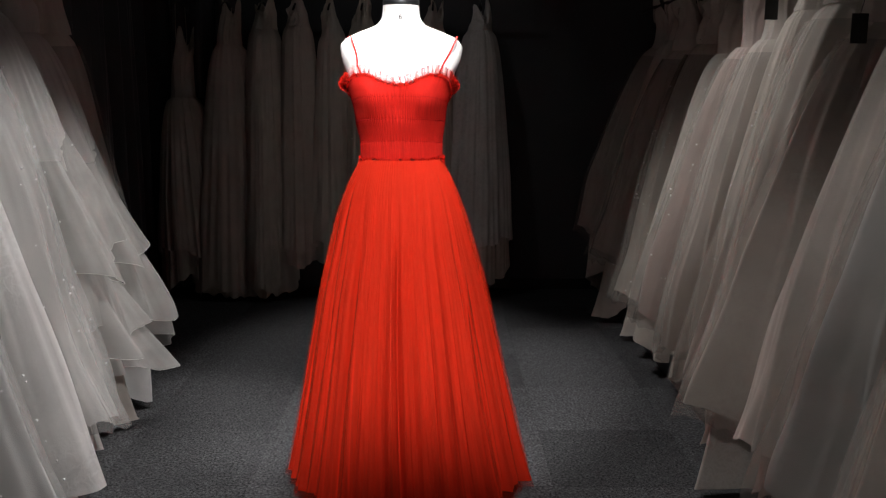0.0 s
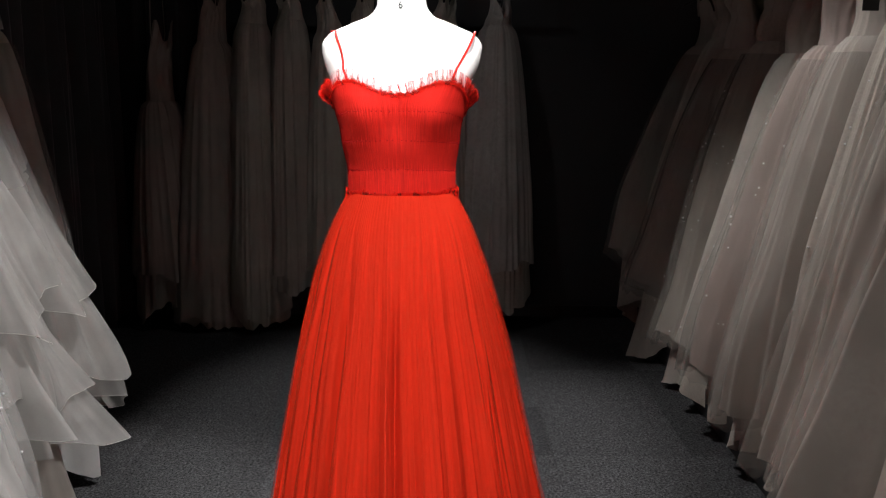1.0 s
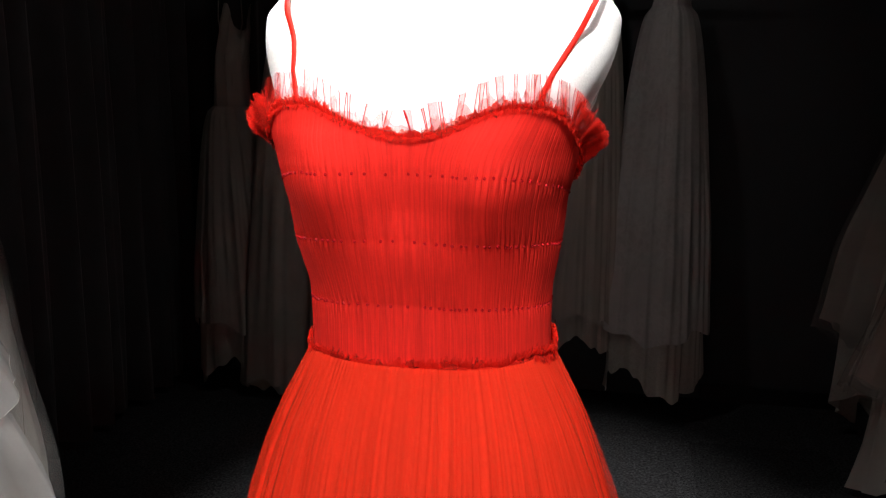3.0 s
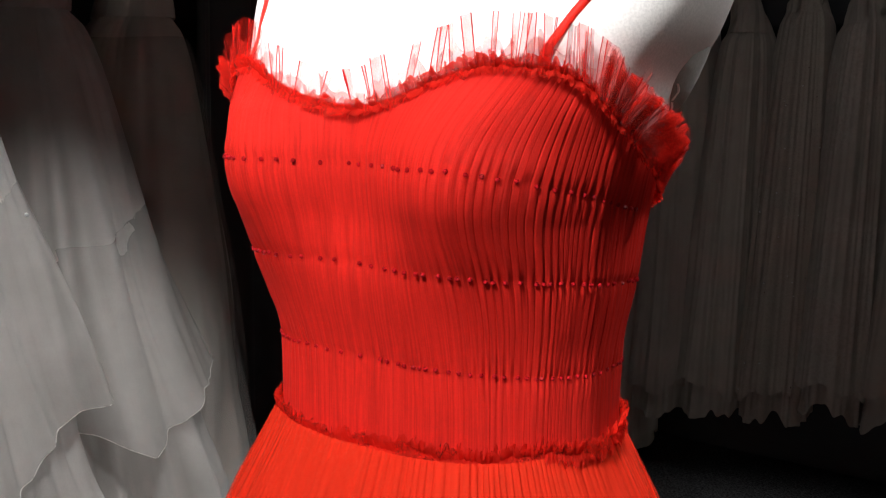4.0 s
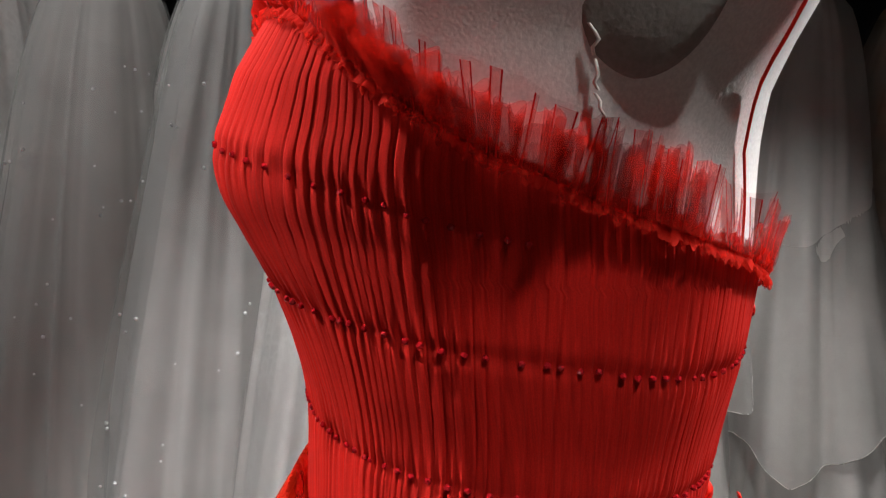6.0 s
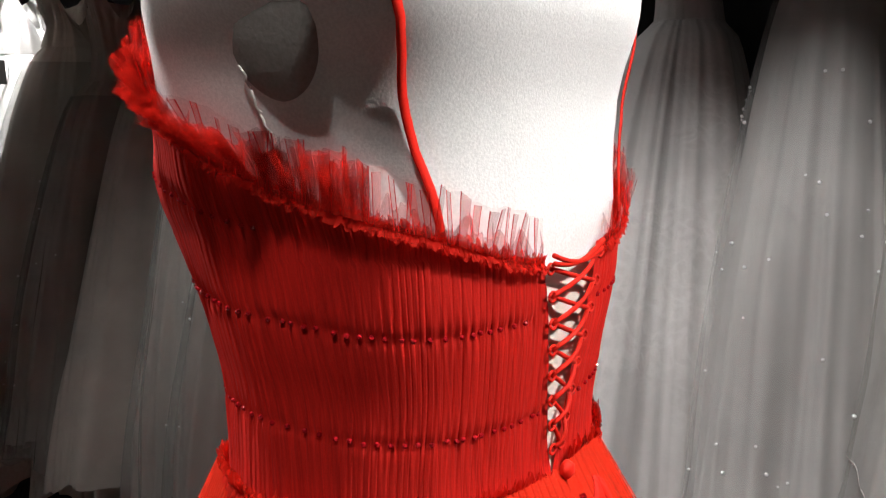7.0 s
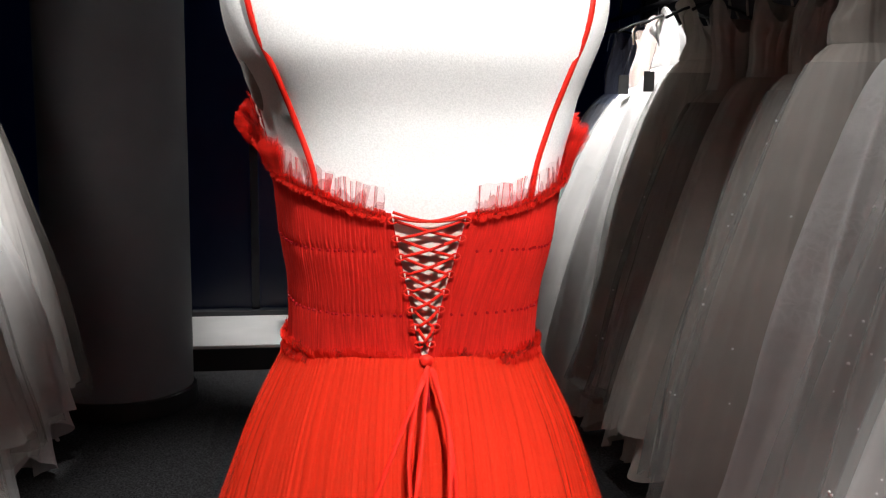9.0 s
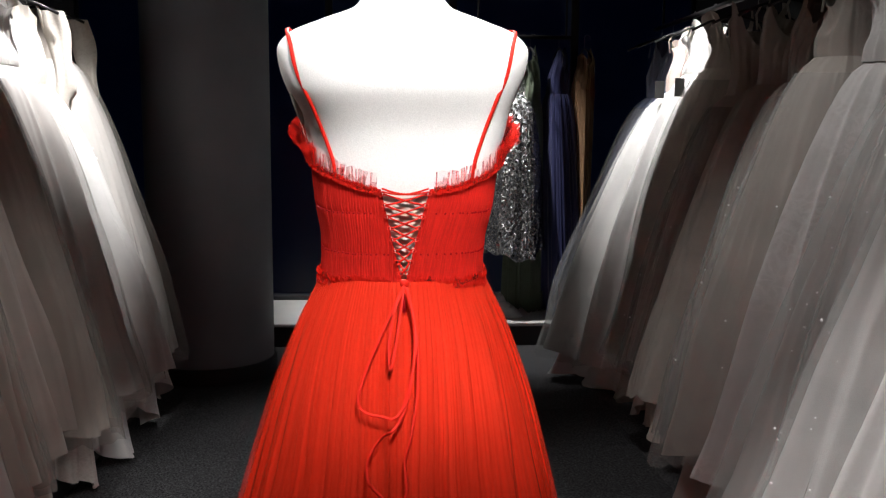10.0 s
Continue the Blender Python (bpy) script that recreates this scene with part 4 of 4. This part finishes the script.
def gown(x, y, angle, label, mat, seed, out=0.46, back=0.24, thick=0.18, hem=0.17, tip=0.12, waist=1.50, top=1.76, folds=1.0, tiers=0, lower=None, bodice_mat=None, tag_at=None, power=0.66, lean=0.0, sleeves=False, drape=1.0, veil=None, crystals=0, trail=None):
    """A hanging gown: x local points to the aisle, y local runs along the rail."""
    r = np.random.RandomState(seed)
    root = tagged(new("gown"), label, "gown", group="gowns on the rails")
    ks = [(k, r.rand() * 6.28, 0.5 + 0.5 * r.rand()) for k in (3, 5, 7, 12, 19)]
    n, m = 220, 44
    off = Vector((r.uniform(-0.02, 0.02), 0))
    if waist < 1.55:
        waist += r.uniform(-0.07, 0.07)
        lean += r.uniform(-0.05, 0.05)

    def ripple(t, s):
        f = 0.0
        t += 0.30 * noise.noise(Vector((1.8 * math.cos(t), 1.8 * math.sin(t), seed * 1.7)))
        for k, p, a in ks:
            w = math.sin(k * t + p + 0.7 * math.sin(2 * t + p) + 0.5 * s * math.sin(p * 3))
            f += a * (w if k < 6 else (0.5 - abs(w)) * (1.0 if k < 10 else 0.38))
        return f

    def point(t, s, puff=0.0):
        c, q = math.cos(t), math.sin(t)
        ru = 0.115 + ((out if c > 0 else back) - 0.115) * s ** power
        rw = 0.072 + (thick * 1.12 - 0.072) * s ** 0.48
        d = 1 + 0.080 * folds * ripple(t, s) * (0.7 + 0.3 * s)
        d += s * drape * (0.10 * noise.noise(Vector((2.2 * c + seed, 2.2 * q, 2.2 * s))) + 0.05 * noise.noise(Vector((6 * c, 6 * q + seed, 3.5 * s + 2 * c))))
        z0 = hem + tip * max(0.0, c) ** 1.6 + 0.025 * math.sin(3 * t + ks[0][1]) + 0.012 * math.sin(9 * t + ks[1][1])
        z = waist - (waist - z0) * s
        sway = lean * s
        return Vector((c * (ru * d + puff) + off.x, q * (rw * d + puff * 0.5) + sway, z))

    def shell(name, s0, s1, mt, lbl, puff=0.0, mm=m, wavy=0.0):
        vs = []
        for j in range(mm):
            v = j / (mm - 1)
            s = s0 + (s1 - s0) * v
            for i in range(n):
                t = 2 * math.pi * i / n
                pu = puff * v ** 1.5
                if wavy:
                    pu += 1.5 * wavy * v * (1.2 - 2.2 * abs(math.sin(3.5 * t + s0 * 40)) + 0.4 * math.sin(11 * t + s0 * 17))
                p = point(t, max(0.05, s + 0.07 * math.sin(2 * t + s0 * 25)) if wavy else s, pu)
                if wavy:
                    p.z += wavy * v * (1.3 * math.sin(4 * t + s0 * 31) + 1.6 * abs(math.sin(3.5 * t + s0 * 40)))
                vs.append(p)
        if wavy:
            edge = [(q + vs[-n + (i + 1) % n]) / 2 for i, q in enumerate(vs[-n:])]
            part("hem_cord", tube("hem_cord", edge + edge[:1], 0.0010, G["organza"], 5, ends=False), root, "stiff white hem cord")
        part(name, mesh_of(name, vs, grid_faces(n, mm, True), mt), root, lbl)

    shell("skirt", 0.0, 1.0, mat, "")
    if hem < 0.45:
        # underskirt that trails on to the platform below the hem
        vs = []
        for j in range(14):
            v = j / 13
            for i in range(n):
                t = 2 * math.pi * i / n
                p = point(t, 0.78 + 0.22 * v)
                w = 0.5 * math.sin(6 * t + seed) + 0.3 * math.sin(14 * t + 2 * seed) + 0.35 * noise.noise(Vector((5 * math.cos(t), 5 * math.sin(t), seed)))
                g = 0.90 - 0.02 * v + 0.10 * w * v * v
                low = trail if trail else 0.030 if p.x > 0.30 else PH + 0.004
                zz = p.z - (p.z - low) * v ** 1.3 * (0.80 + 0.2 * math.sin(3 * t + seed)) if p.z > low else p.z
                zz += 0.05 * v * noise.noise(Vector((4 * math.cos(t), 4 * math.sin(t), seed + 3.3)))
                vs.append(Vector((p.x * g, p.y * g, max(low, zz))))
        part("underskirt", mesh_of("underskirt", vs, grid_faces(n, 14, True), lower or mat), root, "underskirt trailing below the hem")
    if veil:
        nn, mm = 130, 26
        vs = []
        jag = r.rand(nn) * 0.05
        for j in range(mm):
            v = j / (mm - 1)
            for i in range(nn):
                t = 2 * math.pi * i / nn
                pu = (0.014 + 0.026 * v) * (1 + 0.35 * math.sin(5 * t + seed + 2 * v) + 0.2 * math.sin(9 * t - seed))
                p = point(t, min(1.0, 0.04 + 0.96 * v), pu)
                p.z -= v ** 4 * (0.02 + jag[i] * 0.5)
                vs.append(p)
        part("tulle_overlay", mesh_of("tulle_overlay", vs, grid_faces(nn, mm, True), veil), root, "sheer tulle overlay with a raw hem")
    for k in range(tiers):
        s0 = 0.34 + 0.62 * k / tiers
        shell("flounce", s0, min(1.02, s0 + 0.72 / tiers + 0.10), FLOUNCE, "", puff=0.07, mm=16, wavy=0.02)
    if crystals:
        bm = bmesh.new()
        for _ in range(crystals):
            t, q = r.uniform(-1.9, 1.9), r.uniform(0.15, 0.97)
            p = point(t, q, 0.020 + 0.036 * q if veil else 0.005)
            bmesh.ops.create_icosphere(bm, subdivisions=1, radius=r.uniform(0.0026, 0.0048), matrix=Matrix.Translation(p) @ pose(0, 0, 0, r.rand() * 90, r.rand() * 90, r.rand() * 90))
        tagged(part("crystals", bm_mesh("crystals", bm, M_CRYSTAL, True), root, "scattered clear crystals"), kind="stuff")
    # bodice and straps
    bm_ = bodice_mat or mat
    vs, rows_, nb = [], 18, 110
    for j in range(rows_):
        v = j / (rows_ - 1)
        for i in range(nb):
            t = 2 * math.pi * i / nb
            tz = top - 0.04 * abs(math.sin(t)) - 0.05 * math.cos(2 * t + seed) - 0.03 * math.sin(3 * t + seed)
            z = waist + (tz - waist) * v
            ru = 0.115 - 0.018 * math.sin(v * 2.2) + 0.014 * math.sin(v * 5 + seed)
            rw = 0.072 - 0.030 * v
            d = 1 + 0.10 * ripple(t, 0.0) * (0.56 + 0.5 * v) + 0.16 * v * noise.noise(Vector((2.5 * math.cos(t) + seed, 2.5 * math.sin(t), 5 * v)))
            vs.append(Vector((math.cos(t) * ru * d + off.x + 0.03 * v * math.sin(seed), math.sin(t) * rw * d + 0.02 * v * math.sin(v * 3 + seed), z)))
    part("gown_bodice", mesh_of("gown_bodice", vs, grid_faces(nb, rows_, True), bm_), root)
    for sx in (1, -1):
        P = [(sx * 0.115 + off.x, 0.01 * sx, top - 0.09), (sx * 0.12, 0, top - 0.03), (sx * 0.10, 0, HANG - 0.090)]
        part("gown_strap", ribbon("gown_strap", P, [(0, 1, 0)] * 3, 0.008, 0.002, bm_), root)
    if sleeves:
        vs = []
        for j in range(16):
            v = j / 15
            wd = (0.050 - 0.018 * v + 0.006 * math.sin(v * 9 + seed)) * (1 if v < 0.93 else 0.45)
            for i in range(24):
                t = 2 * math.pi * i / 24
                vs.append(Vector((0.150 + 0.05 * math.sin(v * 1.6) + wd * math.cos(t), 0.03 + 0.010 * math.sin(t) * (1 + 0.5 * math.sin(5 * t)) + 0.012 * math.sin(v * 6), top - 0.02 - 0.40 * v + 0.03 * math.cos(t) * v)))
        part("sleeve", mesh_of("sleeve", vs, grid_faces(24, 16, True), bm_), root, "flat empty lace sleeve")
    if tag_at:
        tx, ty, tz = tag_at
        part("swing_tag", box_mesh("swing_tag", tx - 0.024, ty - 0.0015, tz - 0.085, tx + 0.024, ty + 0.0015, tz, M_TAG, 0.0005), root, "black card swing tag")
        part("tag_cord", tube("tag_cord", [(tx, ty, tz), (tx * 0.9, ty * 0.9, tz + 0.06), (tx * 0.75, ty * 0.5, tz + 0.12)], 0.0012, M_TAG, 5), root)
    root.matrix_basis = pose(x, y, 0, 0, 0, angle)
    copy_thing(HANGER, pose(x, y, HANG, 0, 0, angle))
    return root


G = GOWN_MATS
FLOUNCE = sheer(cloth("sheer_white_organza", (0.78, 0.76, 0.73), rough=0.6, weave=900, translucent=0.4, bump=0.1), 0.5, 8.0, 0.05)
VEIL_W = sheer(cloth("sheer_white_tulle", (0.80, 0.79, 0.77), weave=1600, translucent=0.4, bump=0.1), 0.28, 8.0, 0.04)
VEIL_I = sheer(cloth("sheer_ivory_tulle", (0.72, 0.66, 0.60), weave=1600, translucent=0.4, bump=0.1), 0.26, 8.0, 0.04)
# west rail, from the window end to the far end
WEST = [
    (-3.42, "steel", "blue-grey tulle gown hanging on the rail", dict(out=0.55, hem=0.2, tip=0.03)),
    (-3.10, "white", "full white tulle ball gown with a blush top", dict(out=0.69, thick=0.24, folds=0.6, hem=0.15, tip=0.02, bodice_mat=G["blush"], tag_at=(0.18, 0.07, 1.53))),
    (-2.82, "white", "white tulle gown with a draped top", dict(out=0.57, thick=0.21, folds=0.6, hem=0.15, tip=0.03, tag_at=(0.17, 0.07, 1.53))),
    (-2.55, "ivory", "ivory tulle gown with soft folds", dict(out=0.51, lower=G["lace"])),
    (-2.30, "champagne", "champagne tulle gown with soft folds", dict(crystals=40, out=0.49, lower=G["ivory"])),
    (-2.02, "ivory", "ivory satin gown with long folds", dict(out=0.53, tip=0.05, lower=G["ivory"])),
    (-1.75, "lace", "ivory gown with a lace bodice and skirt", dict(out=0.51, tip=0.04)),
    (-1.47, "champagne", "champagne gown with a lace top", dict(crystals=50, out=0.53, bodice_mat=G["lace"], tip=0.03)),
    (-1.20, "leafy", "white gown with leaf embroidery", dict(thick=0.22, out=0.54, tip=0.05)),
    (-0.92, "organza", "white organza gown with long folds", dict(crystals=60, thick=0.22, out=0.57, tip=0.05)),
    (-0.62, "white", "white tulle gown with small crystals", dict(crystals=90, thick=0.22, out=0.57, tip=0.04)),
    (-0.32, "leafy", "white gown embroidered with large leaves", dict(out=0.57, thick=0.23, tip=0.0, hem=0.14)),
    (-0.02, "organza", "white organza gown with crossing drapes", dict(crystals=90, thick=0.22, drape=2.0, out=0.55, tip=0.05)),
    (0.26, "organza", "white organza gown with tiered flounces", dict(crystals=60, drape=2.2, out=0.51, thick=0.23, tip=0.16, tiers=3, lower=G["ivory"])),
    (0.58, "organza", "white organza gown with wide tiered flounces", dict(drape=2.2, out=0.46, thick=0.23, tip=0.15, tiers=3, lower=G["white"])),
    (0.86, "ivory", "ivory organza gown with smooth folds", dict(drape=1.8, out=0.34, thick=0.23, tip=0.18)),
]
for k, (y, mt, label, kw) in enumerate(WEST):
    gown(-1.50, y, 0, label, G[mt], 100 + k, veil=VEIL_W if k % 3 != 2 and "tiers" not in kw else None, **kw)

# east rail
EAST = [
    (-2.58, "white", "white tulle gown with a lace bodice and sleeve", dict(out=0.52, thick=0.2, folds=0.7, bodice_mat=G["lace"], sleeves=True, lower=G["white"])),
    (-2.28, "white", "full white tulle gown with sparkling hem", dict(crystals=60, out=0.55, thick=0.22, folds=0.6, bodice_mat=G["lace"], sleeves=True, lower=G["leafy"])),
    (-1.96, "leafy", "white tulle gown with lace appliques", dict(out=0.50, lower=G["white"])),
    (-1.66, "ivory", "ivory tulle gown with a ragged hem", dict(out=0.52, lower=G["lace"])),
    (-1.36, "champagne", "champagne tulle gown with soft folds", dict(out=0.48)),
    (-1.06, "ivory", "ivory tulle gown with long folds", dict(out=0.50)),
    (-0.76, "white", "white organza gown with long folds", dict(out=0.52)),
    (-0.46, "champagne", "champagne tulle gown, full skirt", dict(out=0.54, thick=0.18)),
    (-0.14, "lace", "ivory lace gown with a swing tag", dict(out=0.50, tag_at=(0.17, 0.06, 1.5))),
    (0.16, "ivory", "ivory tulle gown, wide skirt", dict(out=0.50, thick=0.18)),
    (0.46, "beaded", "ivory lace gown with a black swing tag", dict(crystals=60, out=0.40, tip=0.06, tag_at=(0.17, -0.06, 1.62))),
    (0.76, "champagne", "champagne tulle gown over a lace underskirt", dict(out=0.46, tip=0.08, lower=G["lace"])),
    (1.06, "blush", "pale blush tulle gown with lace underskirt", dict(crystals=60, out=0.44, tip=0.10, lower=G["beaded"])),
    (1.36, "ivory", "ivory tulle gown with lace underskirt", dict(out=0.42, tip=0.10, lower=G["beaded"])),
    (1.70, "beaded", "ivory gown covered in beaded lace", dict(crystals=120, out=0.46, tip=0.07, lower=G["champagne"])),
    (2.02, "champagne", "champagne satin gown with deep folds", dict(out=0.44, tip=0.22, folds=1.4)),
    (2.30, "ivory", "ivory satin gown with deep folds", dict(out=0.44, tip=0.26, folds=1.4)),
    (2.60, "lace", "ivory lace gown at the rail's end", dict(out=0.46, tip=0.27, folds=1.3)),
]
for k, (y, mt, label, kw) in enumerate(EAST):
    gown(1.50, y, 180, label, G[mt], 200 + k, veil=VEIL_I if k % 3 != 1 else None, **kw)

# rail along the end wall
NORTH = [
    (-1.42, "champagne", "champagne tulle gown with a trailing hem", dict(out=0.20, thick=0.20, hem=0.30, tip=0.0, back=0.14, waist=1.20, top=1.60, power=0.4, trail=0.03)),
    (-1.14, "champagne", "champagne tulle gown with a trailing hem", dict(out=0.22, thick=0.21, hem=0.06, tip=0.0, back=0.16, power=0.6, trail=0.02)),
    (-0.92, "ivory", "ivory tulle gown with a trailing hem", dict(out=0.24, thick=0.14, hem=0.08, tip=0.02, back=0.16, waist=1.62, power=0.35, trail=0.03)),
    (-0.72, "champagne", "champagne lace gown on the end rail", dict(out=0.20, thick=0.14, hem=0.33, tip=0.0, back=0.16, waist=1.64, power=0.3, trail=0.20)),
    (-0.52, "ivory", "ivory tulle gown on the end rail", dict(out=0.22, thick=0.14, hem=0.35, tip=0.0, back=0.16, waist=1.58, power=0.35, trail=0.24)),
    (-0.33, "beaded", "beaded lace gown on the end rail", dict(out=0.20, thick=0.13, hem=0.36, tip=0.0, back=0.16, waist=1.64, power=0.3, trail=0.26, crystals=40)),
    (-0.14, "lace", "ivory lace gown on the end rail", dict(out=0.20, thick=0.14, hem=0.42, tip=0.0, back=0.16, waist=1.60, power=0.35, trail=0.30)),
    (0.08, "champagne", "champagne gown on the end rail", dict(out=0.20, thick=0.15, hem=0.42, tip=0.0, back=0.16, waist=1.62, power=0.3, trail=0.28)),
    (0.36, "leafy", "pale lace gown at the end rail's end", dict(out=0.20, thick=0.19, hem=0.36, tip=0.0, back=0.16, waist=1.62, power=0.45, lower=G["lace"], trail=0.10)),
]
for k, (x, mt, label, kw) in enumerate(NORTH):
    gown(x, 2.66, -90, label, G[mt], 300 + k, **{"top": 1.78, **kw})

# coloured gowns at the window
SOUTH = [
    (-0.80, "silver", "silver sequin evening gown, knee length front", dict(out=0.36, thick=0.17, hem=0.52, tip=0.0, back=0.2, lower=G["sage"])),
    (-1.04, "navy", "navy satin evening gown", dict(out=0.28, thick=0.13, hem=0.26, tip=0.0, back=0.2)),
    (-1.20, "tan", "tan satin gown with a draped sash", dict(out=0.20, thick=0.06, hem=0.45, tip=0.0, back=0.2)),
    (-0.86, "sage", "sage green tulle gown", dict(out=0.12, thick=0.12, hem=0.20, tip=0.0, back=0.2)),
    (-0.20, "white", "short white ruffled tulle top", dict(waist=1.72, top=1.74, out=0.16, thick=0.16, hem=1.50, tip=0.06, back=0.15, folds=2.2, tiers=2)),
]
for k, (x, mt, label, kw) in enumerate(SOUTH):
    gown(x, -4.25, 90, label, G[mt], 400 + k, **{"top": 1.76, **kw})


def cloth_heap(x, y, rx, ry, high, seed):
    n, m = 64, 18
    vs = []
    for j in range(m):
        v = j / (m - 1)
        for i in range(n):
            t = 2 * math.pi * i / n
            w = 1 + 0.25 * noise.noise(Vector((2 * math.cos(t) + seed, 2 * math.sin(t), 0)))
            h = high * (1 - v * v) * (1 + 0.9 * noise.noise(Vector((5 * v * math.cos(t) + seed, 5 * v * math.sin(t), 3))))
            vs.append(Vector((rx * v * w * math.cos(t), ry * v * w * math.sin(t), max(0.002, h))))
    ob = new("fabric_heap", mesh_of("fabric_heap", vs, grid_faces(n, m, True), G["white"]))
    ob.location = (x, y, PH)
    tagged(ob, "crumpled white tulle lying on the window platform", "fabric")


cloth_heap(-0.62, -4.08, 0.20, 0.12, 0.10, 2)
cloth_heap(-0.30, -4.12, 0.16, 0.08, 0.04, 7)

# ---- carpet tiles ----
TILE = 0.5


def tile_mesh():
    bm = bmesh.new()
    bmesh.ops.create_cube(bm, size=1)
    for v in bm.verts:
        v.co = Vector((v.co.x * (TILE - 0.0006), v.co.y * (TILE - 0.0006), -0.004 + v.co.z * 0.008))
    bmesh.ops.bevel(bm, geom=[e for e in bm.edges if all(v.co.z > -0.001 for v in e.verts)], offset=0.0005, segments=1, affect="EDGES")
    return bm_mesh("carpet_tile", bm, M_CARPET)


CT = tile_mesh()
for i in range(-5, 5):
    for j in range(-10, 6):
        cx, cy = (i + 0.5) * TILE, (j + 0.5) * TILE - 0.1
        if cx - TILE / 2 > XR or cx + TILE / 2 < XL or cy + TILE / 2 < YF or cy - TILE / 2 > YB:
            continue
        if cx < -1.6 and cy < 0.9 or cx > 1.6 or cy < -4.2:
            continue
        t = part("carpet_tile", CT, floor)
        t.location = (cx, cy, 0.0)
        t.rotation_euler = (0, 0, ((i + j) % 2) * math.pi / 2)
